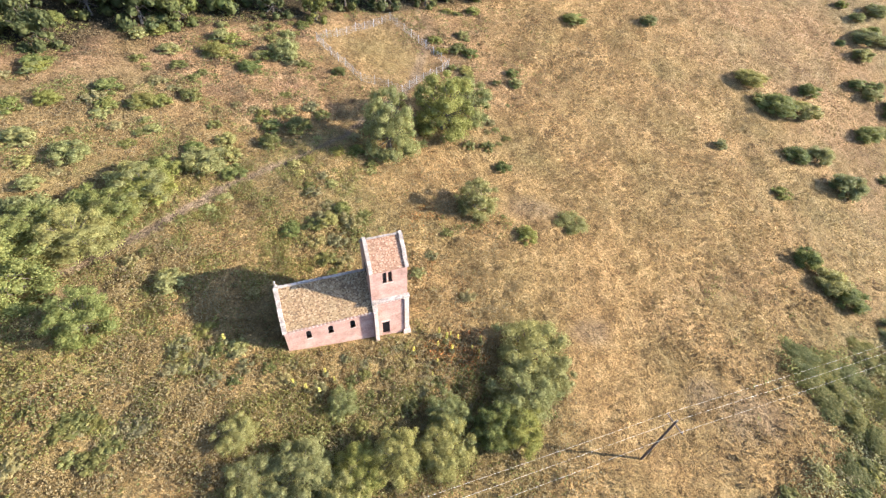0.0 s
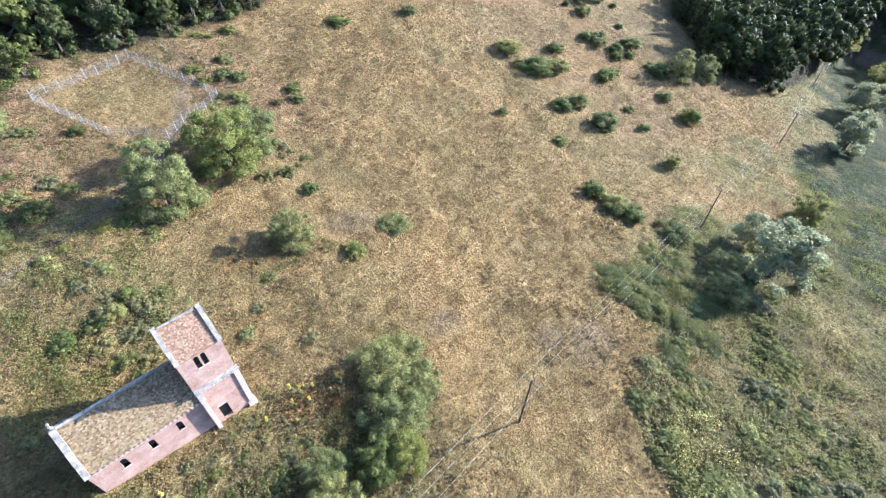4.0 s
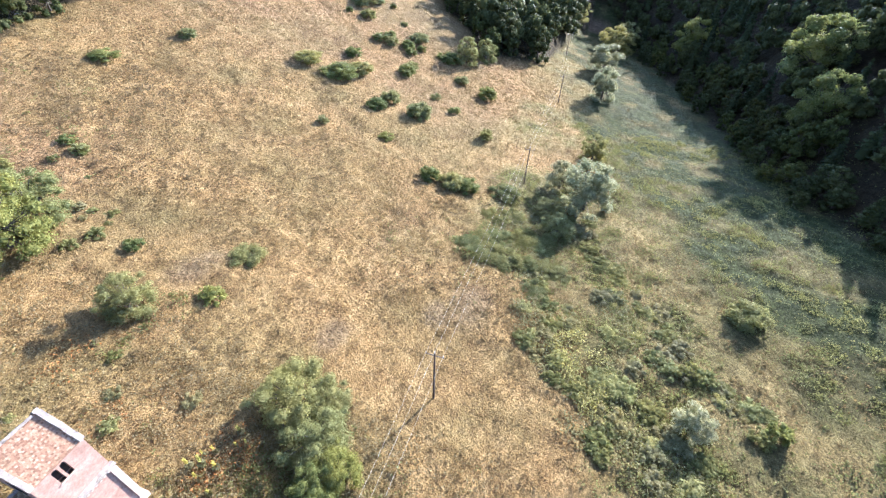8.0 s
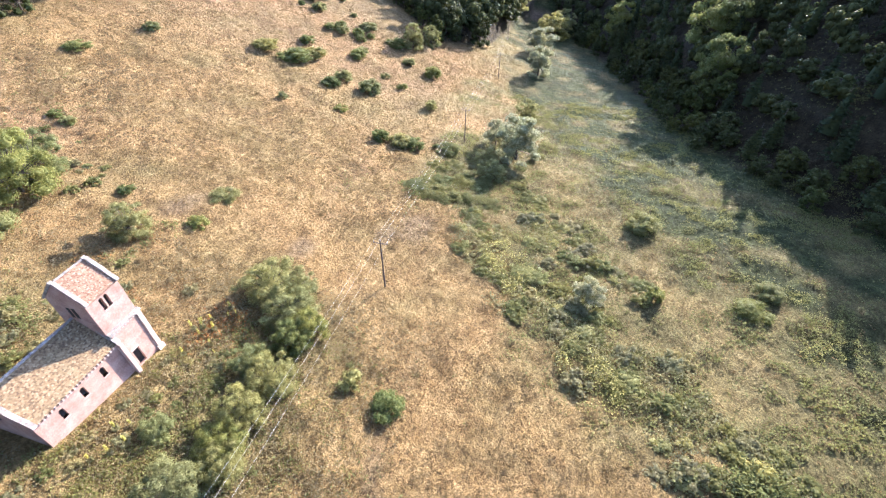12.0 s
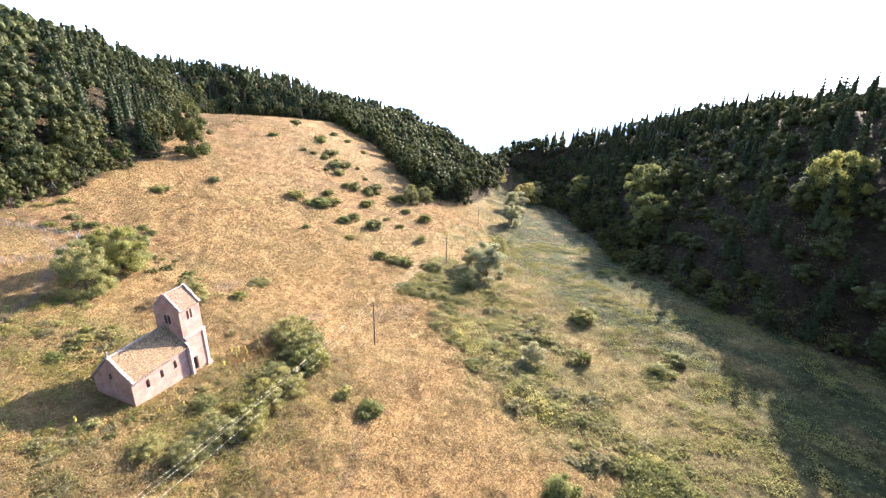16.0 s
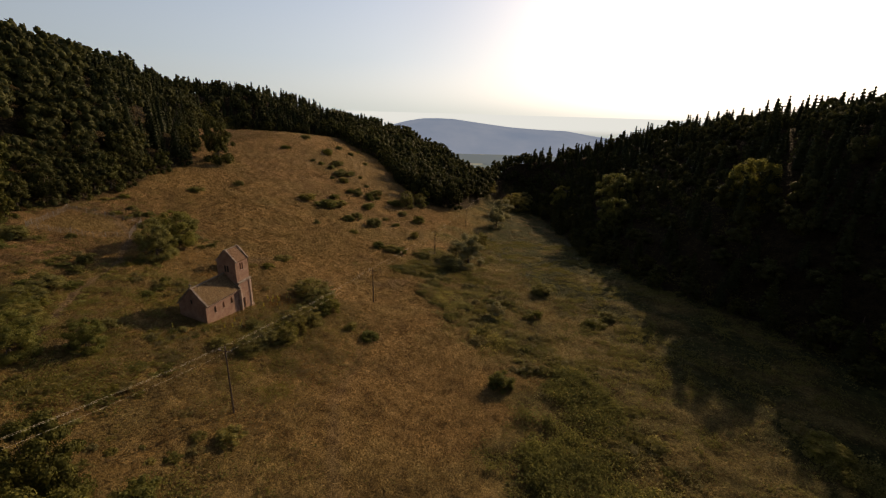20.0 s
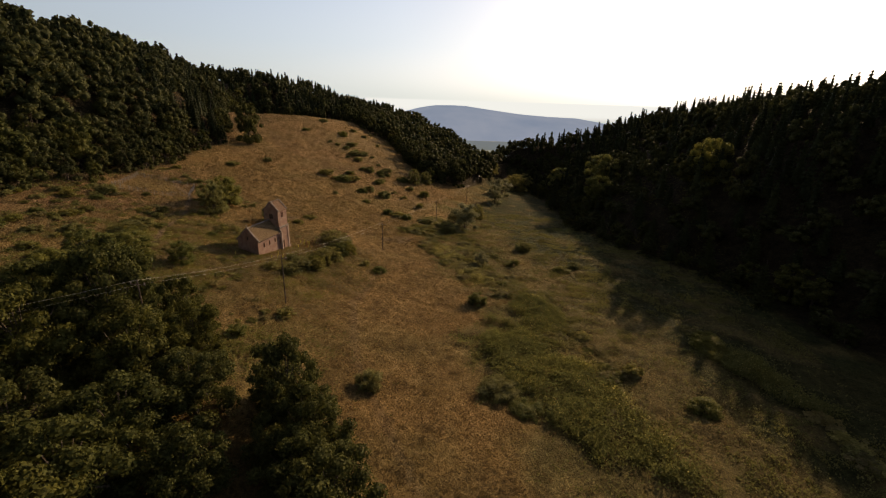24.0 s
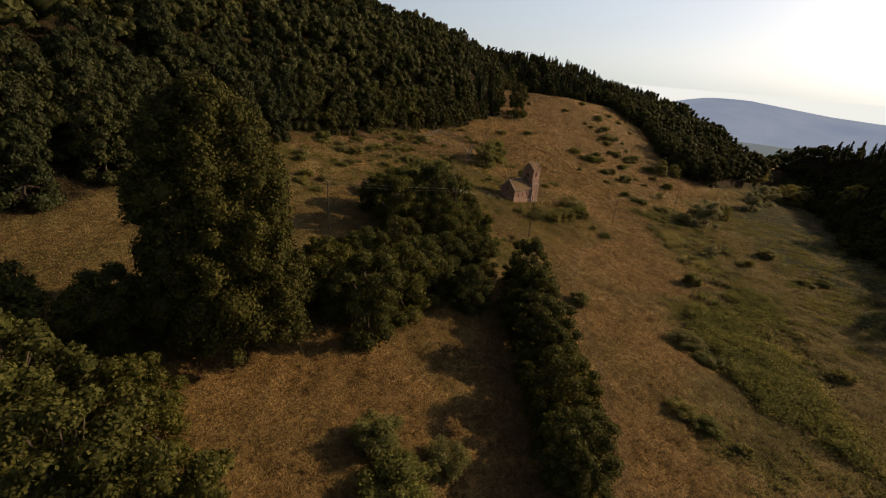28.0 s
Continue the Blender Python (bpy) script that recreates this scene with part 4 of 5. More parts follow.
def wire(name, a, b, sag):
    bm = bmesh.new()
    n = 14
    pts = [Vector(a).lerp(Vector(b), i / n) - Vector((0, 0, sag * 4 * (i / n) * (1 - i / n))) for i in range(n + 1)]
    side = (pts[-1] - pts[0]).cross(Vector((0, 0, 1))).normalized()
    rings = [[bm.verts.new(p + d * 0.0062) for d in (side, Vector((0, 0, 1)), -side, Vector((0, 0, -1)))] for p in pts]
    for r, s in zip(rings, rings[1:]):
        for k in range(4):
            bm.faces.new((r[k], r[(k + 1) % 4], s[(k + 1) % 4], s[k]))
    bm.faces.new(rings[0][::-1])
    bm.faces.new(rings[-1])
    ob = part(name, bm, M_WIRE)
    return tagged(ob, "pale sagging overhead power wire", "wire", "wires of the power line")


POLES = [build_pole(-64.9, -8.9, 8.5, 15), build_pole(-43.3, -18.2, 11.5, 10), build_pole(-16.7, -18.1, 9.0, 2), build_pole(29.6, -17.5, 8.0, 0), build_pole(82.8, -17.9, 8.0, 0),
         build_pole(136.2, -18.6, 8.0, 2), build_pole(194.4, -14.9, 8.0, 3), build_pole(259.3, -16.1, 8.0, 0)]
for p, q in zip(POLES, POLES[1:]):
    ta = math.atan2(q[1] - p[1], q[0] - p[0])
    nx, ny = -math.sin(ta) * 0.85, math.cos(ta) * 0.85
    for k, dz in ((-1, -0.06), (1, -0.06), (0, 0.26)):
        wire("wire", (p[0] + nx * k, p[1] + ny * k, p[2] + p[3] + dz), (q[0] + nx * k, q[1] + ny * k, q[2] + q[3] + dz), 0.022 * math.hypot(q[0] - p[0], q[1] - p[1]) ** 1.0 * 0.6)

# ---- shrubs and trees of the meadow: x, y, radius, height ----
SLOPE_BUSHES = [(85.3, 59.3, 1.5, 1.5), (66.8, 61.5, 2.2, 1.2), (97.8, 38.2, 2.6, 1.9), (97.7, 30.4, 3.4, 2.2), (103.1, 27.8, 2.4, 1.8), (110.7, 33.6, 1.8, 1.6),
                (96.3, 16.9, 1.8, 2.2), (91.2, 18.1, 2.0, 1.6), (95.2, 9.5, 2.3, 2.6), (104.7, 3.8, 1.3, 1.0), (108.3, 9.9, 1.2, 1.0), (114.1, 20.1, 2.0, 1.8),
                (117.9, 20.4, 1.6, 1.4), (121.9, -0.1, 2.2, 2.2), (97.6, -6.1, 1.3, 1.8), (81.0, 11.2, 1.3, 1.1), (76.7, 22.8, 1.0, 1.2), (72.9, -1.2, 1.6, 1.8), (73.2, -5.4, 2.0, 1.8)]
MORE_BUSHES = [(73.9, -8.5, 1.8, 1.6), (141.5, 45.3, 3, 2.2), (133.4, 15.0, 2.6, 2.0), (136.4, 25.2, 2.4, 1.8), (125.7, 33.0, 1.8, 1.4), (152.1, 52.6, 2.5, 2), (163.5, 64.1, 2.2, 1.8), (174.6, 83.6, 2.4, 1.8),
               (143.4, 76.1, 1.8, 1.4), (124.2, 7.8, 1.6, 1.4), (30.1, 9.5, 1.3, 1.0), (37.4, 10.5, 1.8, 0.9), (32.4, 22.0, 1.0, 0.9), (14.1, -19.2, 1.1, 1.1), (12.6, -23.7, 1.5, 1.2),
               (-17.0, 16.0, 2.0, 1.8), (-12.1, 21.0, 2.4, 1.9), (-6.1, 24.7, 2.0, 1.6), (-30.4, 16.9, 2.0, 1.7), (-19.1, 26.4, 1.5, 1.4)]
LOW_BUSHES = [(39.6, -53.8, 1.1, 1.6), (45.0, -70.3, 1.6, 1.2), (40.6, -67.1, 2.0, 1.2), (-20.9, -20.8, 1.3, 1.3), (-30.7, -19.1, 1.4, 1.3), (-31.4, -41.1, 1.6, 1.9), (7.4, -49.1, 1.7, 2.0),
              (-11.2, -78.9, 1.4, 1.5), (-17.6, -87.8, 1.8, 1.5), (-24.5, -58.2, 2.4, 1.3), (-27.6, -62.6, 1.9, 1.1), (-45.8, -64.8, 1.6, 1.0), (-46.0, -67.8, 1.6, 1.0), (-46.0, -72.0, 0.9, 0.9), (2.9, -12.1, 1.6, 1.4),
              (-82.7, -48.9, 1.9, 2.4), (-84.2, -53.6, 2.4, 2.0), (-78.7, -53.9, 1.7, 1.5), (4.1, -93.6, 2.5, 1.5), (58.6, -54.5, 2.2, 2.2), (-62.7, -15.0, 2.2, 2.2)]
YARD_GREEN = [(-20.6, -2.5, 3.5, 5.0), (-23.9, 1.4, 2.5, 3.0), (-14.2, -4.2, 3.0, 1.6)]
STREAM = [(43.7, -28.9, 9, 4.5, 0.5), (36.1, -35.9, 7, 5, 0.6), (29.3, -43.7, 9, 5, 0.6), (49.5, -37.9, 7, 3, 0.5), (61.4, -21.0, 10, 4.5, 0.25), (23.1, -52.4, 9, 6, 0.4), (11.3, -60.2, 9, 6, 0.35), (-3.5, -67.8, 12, 6, 0.3),
          (-18.5, -75.3, 11, 5, 0.4), (70.0, -31.1, 9, 3, 0.5), (57.0, -38.8, 9, 1.6, 0.7), (42.5, -50.3, 9, 1.8, 0.8), (-15.4, -71.5, 9, 3, -0.7), (4.6, -93.7, 5, 2, 0.2), (-18.6, -104.5, 6, 1.5, 0.1)]
rng = random.Random(71)
for cx, cy, rx, ry in YARD_GREEN:
    for i in range(11):
        r, k = rng.uniform(0.7, 1.4), (0, 0, 1)[i % 3]
        place("nettle_clump", BRAMBLES[k], cx + rng.uniform(-rx, rx), cy + rng.uniform(-ry, ry), r, rng.uniform(0, 6), ("fresh green nettle clump west of the chapel", "grey-green nettle clump west of the chapel")[k],
              "bush", "nettles west of the chapel", sz=r * rng.uniform(0.3, 0.5), dz=-0.1)
for cx, cy, rx, ry, a in STREAM:
    for i in range(14):
        u, v = rng.uniform(-rx, rx), rng.uniform(-ry, ry)
        r = rng.uniform(0.9, 2.1)
        k = rng.randrange(5) % 3
        place("bramble_clump", BRAMBLES[k], cx + u * math.cos(a) - v * math.sin(a), cy + u * math.sin(a) + v * math.cos(a), r, rng.uniform(0, 6), ("lush green bramble clump along the stream", "grey-green herb clump along the stream",
              "pale flowering herb clump along the stream")[k], "bush", "clumps along the stream", sz=r * rng.uniform(0.28, 0.5), dz=-0.1)
for k, (x, y, r, h) in enumerate(SLOPE_BUSHES + MORE_BUSHES + LOW_BUSHES):
    big = r > 1.45
    place("bush", MOUNDS[k % 2] if big else SHRUBS[k % 4], x, y, r * (0.68 if big else 1.35), k * 1.7, "low rounded green bush in the dry meadow", "bush", "bushes on the slope", sz=h * 1.2 / (2.6 if big else 1.45))

WEEDS = [(-6.9, 3.6, 1.2), (-4.5, 1.0, 1.0), (-8.8, 1.9, 1.1), (-5.9, 1.3, 0.9), (-7.4, 0.4, 1.0), (-3.9, -0.7, 0.8), (4.4, 14.4, 1.2), (5.7, 15.0, 1.2), (6.7, 12.2, 1.3),
          (5.1, 9.6, 1.1), (6.8, 8.8, 1.1), (8.8, 14.1, 1.1), (10.4, 15.1, 1.0), (8.1, 16.2, 1.2), (4.4, 12.0, 1.0), (5.4, 7.9, 0.7), (-0.0, -1.3, 0.6), (1.4, -1.4, 0.7)]
SOUTH_WEEDS = [(-2.0, -1.1, 0.7), (4.9, -1.7, 0.6), (6.2, -2.5, 0.7), (8.4, -1.7, 0.6), (10.0, -1.6, 0.6), (12.4, -0.4, 0.7), (12.8, -5.9, 0.8), (11.1, -6.2, 0.8), (1.9, -4.0, 0.8),
          (-4.8, -1.9, 0.7), (-9.6, 0.3, 0.9), (-6.4, -1.5, 0.8), (8.3, -3.9, 0.7), (10.5, -3.5, 0.7), (12.3, -4.1, 0.6), (4.9, -3.8, 0.7), (-0.8, -2.5, 0.7), (16.8, 8.6, 0.8),
          (19.8, 11.6, 0.8)]
for k, (x, y, r) in enumerate(WEEDS + SOUTH_WEEDS):
    if not (-1 < x < 12.6 and -1 < y < 6.2):
        place("weed_clump", BRAMBLES[(0, 1, 1)[k % 3]], x, y, r * 1.15, k * 2.3, "low olive green weed clump beside the chapel", "bush", "weed clumps round the chapel", sz=r * (0.42 + 0.07 * (k % 4)), dz=-0.1)

HEATH_SCRUB = [(-21.8, 17.9, 3.2, 0), (-17.0, 19.6, 2.6, 1), (-13.5, 22.6, 2.4, 0), (-10.3, 23.9, 2.0, 1), (-26.5, 14.3, 2.4, 0), (-29.0, 13.0, 3.0, 1), (-33.2, 31.5, 2.4, 0), (-38.0, 41.2, 2.5, 1), (-22.4, 36.3, 1.6, 1),
          (-12.8, 36.4, 1.8, 2), (-7.5, 37.8, 1.5, 2), (5.6, 48.7, 2.6, 0), (0.1, 44.9, 2.0, 1), (-4.1, 48.5, 2.0, 2), (5.1, 31.1, 1.8, 2), (1.4, 28.5, 1.5, 2)]
TRACK_SCRUB = [(-12.0, 55.7, 1.6, 0), (-3.8, 29.2, 1.4, 0), (13.0, 44.5, 1.2, 2), (-23.8, 53.2, 1.6, 1), (-7.2, 27.3, 1.4, 1), (-18.8, 16.2, 1.8, 1), (-23.5, 16.7, 1.6, 0), (-10.6, 21.0, 1.5, 2), (-14.1, 15.4, 0.9, 2),
          (-2.8, 56.0, 1.0, 0), (-6.8, 62.4, 1.0, 2), (9.4, 57.7, 1.2, 2), (9.4, 26.4, 1.1, 2), (11.9, 26.3, 1.2, 2), (6.1, 14.6, 1.3, 0), (8.1, 16.2, 1.1, 1)]
for k, (x, y, r, v) in enumerate(HEATH_SCRUB + TRACK_SCRUB):
    place("scrub_bush", MOUNDS[(0, 1, 2)[v]], x, y, r / 2, k * 2.9, ("spreading grey-green scrub bush on the heath", "spreading olive scrub bush on the heath", "light green scrub bush on the heath")[v],
          "bush", "scrub above the track", sz=r * (0.28 + 0.03 * (k % 4)), dz=-0.1)
VALLEY_SCRUB = [(60.8, -14.3), (61.8, -17.5), (63.5, -21.1), (63.3, -23.9), (68.1, -14.6), (69.9, -18.3), (56.6, -13.1), (56.6, -18.8), (57.5, -22.6), (57.7, -26.0), (56.5, -16.1), (76.6, -15.0), (57.7, -27.9), (52.2, -24.7)]
for k, (x, y) in enumerate(VALLEY_SCRUB):
    r = 2.2 + 0.4 * (k % 4)
    place("scrub_bush", MOUNDS[2], x, y, r / 2, k * 2.3, "dense olive scrub bush beside the power line", "bush", "scrub beside the power line", sz=r * (0.08 + 0.04 * (k % 3)), dz=-0.1)
CREST_SCRUB = [(143.4, 61.4), (144.1, 57.3), (144.8, 52.2), (144.8, 47.0), (147.1, 43.2), (149.7, 39.3), (179.5, 49.0), (186.9, 61.4), (187.0, 69.0), (159.9, 61.9),
          (141.6, 32.2), (131.3, 22.6), (130.3, 31.8), (129.4, 26.0), (135.2, 40.9), (133.3, 46.0), (205.5, 65.5), (126.6, 23.9), (126.0, 29.6)]
for k, (x, y) in enumerate(CREST_SCRUB):
    r = 1.3 + 0.3 * (k % 5)
    place("scrub_bush", MOUNDS[k % 2], x, y, r / 2, k * 1.9, "green scrub bush on the meadow's far crest", "bush", "scrub along the crest", sz=r * 0.36, dz=-0.1)

rng = random.Random(57)
k = 0
while k < 95:
    x, y = rng.uniform(-32, 20), rng.uniform(-22, 34)
    if (-2 < x < 14 and -2 < y < 7) or float(vnoise(np.array([x]), np.array([y]), 7, 61)[0]) < 0.5 or float(cover(np.array([x]), np.array([y]))[2][0]) > 0.1:
        continue
    r, v = rng.uniform(0.45, 1.15), rng.randrange(3)
    place("weed_clump", BRAMBLES[v], x, y, r, rng.uniform(0, 6), ("olive green weed clump in dry grass", "grey-green weed clump in dry grass", "pale seeding weed clump in dry grass")[v], "bush", "weed clumps in the dry grass",
          sz=r * rng.uniform(0.35, 0.6), dz=-0.08)
    k += 1
k = 0
while k < 85:
    x, y = rng.uniform(-60, 40), rng.uniform(26, 72)
    if y > float(left_edge(x)) + 1 or (8 < x < 32 and 39 < y < 64) or float(vnoise(np.array([x]), np.array([y]), 8, 62)[0]) < 0.5 or float(cover(np.array([x]), np.array([y]))[2][0]) > 0.1:
        continue
    r, v = rng.uniform(0.6, 1.6), (0, 0, 1, 2)[rng.randrange(4)]
    place("heath_clump", BRAMBLES[v], x, y, r, rng.uniform(0, 6), ("light green bracken clump on the brown heath", "grey-green heather clump on the brown heath", "pale herb clump on the brown heath")[v], "bush", "clumps on the heath",
          sz=r * rng.uniform(0.35, 0.6), dz=-0.08)
    k += 1

CHAPEL_TREES = [(16.5, 26.3, 4.0, 9.0, 1), (25.6, 30.4, 4.6, 8.6, 0), (30.4, 33.0, 3.8, 6.6, 1), (25.0, 15.0, 2.8, 4.4, 1), (20.3, -9.4, 3.5, 3.3, 1), (23.0, -5.4, 4.1, 3.7, 1),
                (24.0, -8.4, 2.4, 3.0, 1), (16.5, -11.6, 2.2, 3.4, 0), (18.6, -12.4, 2.4, 3.4, 2), (11.2, -12.0, 2.7, 3.4, 1), (12.6, -9.4, 2.2, 2.6, 1), (7.2, -11.7, 2.4, 3.6, 1), (4.2, -11.8, 2.2, 2.8, 0),
                (2.6, -12.8, 2.2, 2.8, 1), (-0.2, -10.5, 2.6, 2.8, 1), (-3.9, -10.4, 2.2, 2.2, 1), (3.7, -5.9, 1.5, 1.4, 1), (-4.8, -6.5, 1.8, 1.6, 1),
                (-29.7, 8.1, 4.6, 8.0, 2), (-15.7, 5.0, 2.6, 4.6, 0), (-21.6, 9.4, 3.8, 6.0, 0), (-17.2, 14.4, 3.8, 3.6, 1), (-20.9, 15.6, 3.0, 3.4, 0), (-12.2, 20.9, 3.3, 3.2, 1), (-14.8, 18.0, 2.8, 3.0, 0),
                (-38.1, 2.8, 4.6, 8, 0), (-25.6, 14.0, 2.2, 2.6, 1)]
HEDGE = [(-44.1, -37.1, 4.0, 11.5, 2), (-46.8, -41.4, 4.6, 8.5, 0), (-51.5, -43.3, 4.4, 7.0, 1), (-54.4, -48.2, 4.9, 9.0, 1), (-57.3, -51.5, 3.6, 6.0, 1), (-62.0, -55.4, 4.8, 8.0, 2), (-67.5, -61.0, 4.6, 6.5, 1),
         (-70.2, -62.9, 3.4, 4.5, 0), (-41.0, -32.8, 2.6, 5.0, 0), (-49.4, -39.0, 3.0, 4.5, 2), (-59.8, -50.1, 2.8, 4.0, 0), (-65.1, -56.9, 2.8, 3.6, 1)]
THICKET = [(-38.7, -6.8, 5.6, 13, 0), (-43.4, -13.0, 6.0, 14.5, 2), (-34.8, -13.8, 3.8, 9.0, 1), (-40.3, -21.3, 4.4, 9.0, 1), (-47.1, -20.0, 5.0, 10.5, 0), (-52.0, -12.4, 5.4, 12, 2), (-54.7, -26.7, 5.2, 8.5, 0),
           (-47.4, -27.9, 4.6, 8.0, 1), (-61.3, -29.5, 5.2, 9.0, 1), (-67.3, -31.5, 5.4, 10.0, 0), (-73.3, -33.6, 5.2, 10.5, 2), (-59.4, -21.8, 4.8, 8.5, 2), (-66.9, -23.2, 4.6, 7.6, 1), (-49.9, -2.2, 4.0, 8.0, 0),
           (-74.2, -26.9, 4.8, 8.0, 0), (-55.7, -34.6, 4.0, 7.0, 2), (-45.1, -4.1, 4.6, 10, 2), (-78.1, -27.9, 4.2, 7.0, 1), (-72.3, -21.2, 4.0, 6.0, 2)]
WEST_TREES = [(-97.8, -26.7, 4.2, 8.0, 1), (-106.3, -26.4, 5.6, 10, 0), (-105.4, -37.5, 5.4, 11.5, 1), (-103.2, -44.8, 5.2, 11, 0), (-99.1, -39.7, 4.0, 8.0, 1), (-114.3, -36.2, 6, 12, 2), (-99.4, -49.9, 4.6, 9.5, 1), (-96.3, -55.5, 3.6, 6, 1)]
for rows_, lab, grp in ((CHAPEL_TREES, "grey-green bushy tree near the chapel", "trees round the chapel"), (HEDGE, "leafy hedge tree beside the meadow track", "hedge trees"),
                        (THICKET, "dense broadleaf tree in the thicket under the power line", "trees of the thicket"), (WEST_TREES, "broadleaf tree at the meadow's western end", "western trees")):
    for k, (x, y, r, h, v) in enumerate(rows_):
        place("broadleaf_tree", (DARK_TREES if grp in ("trees of the thicket", "hedge trees", "western trees") else TREES)[v], x, y, r / 4.0, k * 2.1 + r, lab, "tree", grp, sz=h / 8.0)
for x, y, r, h, v in ((80.3, -30.2, 5.4, 10.5, 0), (37.2, -44.6, 2.3, 4.0, 1), (152.4, -30.8, 5.0, 10, 1), (185.0, -29.8, 6.5, 11, 0), (86.0, -24.8, 3.4, 6.4, 1)):
    place("willow_tree", WILLOWS[v], x, y, r / 3.0, x, "pale silvery willow on the valley floor", "tree", "willows", sz=h / 7.0)
for x, y, r, h in ((104.2, -30.5, 3.2, 6.5), (229.4, -33.5, 8.5, 11.5), (247.0, -38.0, 7, 12), (243.0, -14.0, 6, 9), (137.8, 10.5, 3.8, 7.5), (146.0, 6.6, 3.4, 6.6), (68.8, -26.2, 3.4, 3.0), (74.9, -24.2, 3.0, 2.6)):
    place("broadleaf_tree", TREES[1], x, y, r / 4.0, x, "grey-green bush in the valley", "tree", "valley trees", sz=h / 8.0)

# sunlit round crowns at the foot of the southern wood
for x, y, r, h in ((158.5, -84.4, 9, 17), (92.7, -112.8, 7, 16), (134.3, -81.7, 7, 14), (222.6, -63.6, 8, 13)):
    place("broadleaf_tree", TREES[0], x, y, r / 4.0, x, "tall sunlit broadleaf tree at the wood's foot", "tree", "trees at the foot of the southern wood", sz=h / 8.0)

# the tall tree that stands by itself, and the round one at the meadow's top
def tall_lobes():
    """A broad dome that reaches the ground, bulging low on one side, closed by many small sprays."""
    rng = random.Random(79)
    out = [(0, 0, 4.0, 5.6), (0.4, 0, 9.0, 6.2), (0, 0.3, 14.0, 5.8), (0, 0, 19.0, 4.4), (3.6, -3.4, 5.5, 4.0), (-2.5, -3.0, 4.5, 3.6)]
    for i in range(230):
        f = (i + 0.5) / 230
        z = 0.8 + 24.0 * f
        wide = 7.2 * math.sqrt(max(0.05, 1 - max(0, (z - 8.0) / 17.0) ** 3)) * (0.86 + 0.14 * min(1, z / 4))
        a = i * 2.39996 + rng.uniform(-0.4, 0.4)
        wide += 1.9 * max(0, math.cos(a + 1.18)) * max(0, 1 - z / 13)
        lr = rng.uniform(0.8, 1.75)
        k = (wide - lr * 0.6) * rng.uniform(0.86, 1.06)
        out.append((k * math.cos(a), k * math.sin(a), z + rng.uniform(-0.5, 0.5), lr))
    return out


BIG_LOBES = tall_lobes()
BIG = (crown_mesh("tall_tree_crown", 79, BIG_LOBES, 120000, 0.22, M_TALL, core=0.64, clump=30, shell=0.40, squash=0.95), limb_mesh("tall_tree_trunk", 79, 10.0, 0.6, BIG_LOBES[:40], M_BARK))
place("tall_tree", BIG, -88.5, -29.2, 1.0, 0.4, "tall dense dark green tree standing by itself", "tree", sz=1.03)
place("field_tree", DARK_TREES[1], 100.0, 79.0, 1.6, 1.0, "round broadleaf tree at the top of the meadow", "tree", sz=2.1)

# scrub on the heath below the wood and along the track
rng = random.Random(44)
HEATH = []
while len(HEATH) < 100:
    x, y = rng.uniform(-62, 58), rng.uniform(6, 78)
    l, h, b = (float(v[0]) for v in cover(np.array([x]), np.array([y])))
    west = x < 4 and y < 40
    if y > float(left_edge(x)) + 2 or b > 0.15 or not (h > 0.3 or west) or (8 < x < 32 and 38 < y < 65) or (abs(x - 6) < 9 and abs(y - 2) < 9):
        continue
    HEATH.append((x, y))
for k, (x, y) in enumerate(HEATH):
    r = rng.uniform(0.7, 1.9)
    place("bush", SHRUBS[(k * 3) % 4], x, y, r, rng.uniform(0, 6), "small green heath bush among bracken", "bush", "bushes on the heath", sz=r * rng.uniform(0.35, 0.6))

# ---- low growth ----
def in_chapel(x, y):
    return (x > -0.5) & (x < 12.2) & (y > -0.4) & (y < 5.8)


def tufts(name, n, seed, area, size, height, mat, mask, label, blades=3, spread=0.5, up=0.6):
    """Small clumps of leaves or blades, scattered where mask(x, y) allows."""
    rng = np.random.default_rng(seed)
    x, y = rng.uniform(area[0], area[1], n * 14), rng.uniform(area[2], area[3], n * 14)
    keep = (rng.random(n * 14) < mask(x, y)) & ~in_chapel(x, y)
    x, y = x[keep][:n], y[keep][:n]
    m = len(x)
    z = ground_z(x, y)
    tall = 0.35 + 1.1 * rng.random(m)
    out = []
    for b in range(blades):
        d = rng.normal(0, 1, (m, 3))
        lift = height * tall * (0.15 + 0.85 * rng.random(m))
        p = np.stack([x + d[:, 0] * spread * height, y + d[:, 1] * spread * height, z + lift], -1)
        out.append(leaf_quads(rng, p, np.stack([d[:, 0] * 0.6, d[:, 1] * 0.6, np.full(m, up)], -1), size))
    me = quads_mesh(name, np.concatenate(out), mat)
    return tagged(new(name, me), label, "vegetation", kind="stuff")


def m_lush(x, y):
    l, h, b = cover(x, y)
    return np.clip(1.4 * l, 0, 1) * (1 - b) * (0.25 + 0.75 * np.maximum(smooth(-12, -25, y), smooth(40, 60, x)))


def m_dry(x, y):
    l, h, b = cover(x, y)
    return (1 - l) * (1 - 0.6 * h) * (1 - b) * (0.5 + 0.6 * smooth(0.35, 0.75, vnoise(x, y, 1.7, 21))) * (0.5 + 0.6 * vnoise(x, y, 17, 22))


def m_heath(x, y):
    l, h, b = cover(x, y)
    return h * smooth(0.42, 0.68, vnoise(x, y, 1.9, 23)) * (1 - b) + 0.02 * (1 - b)


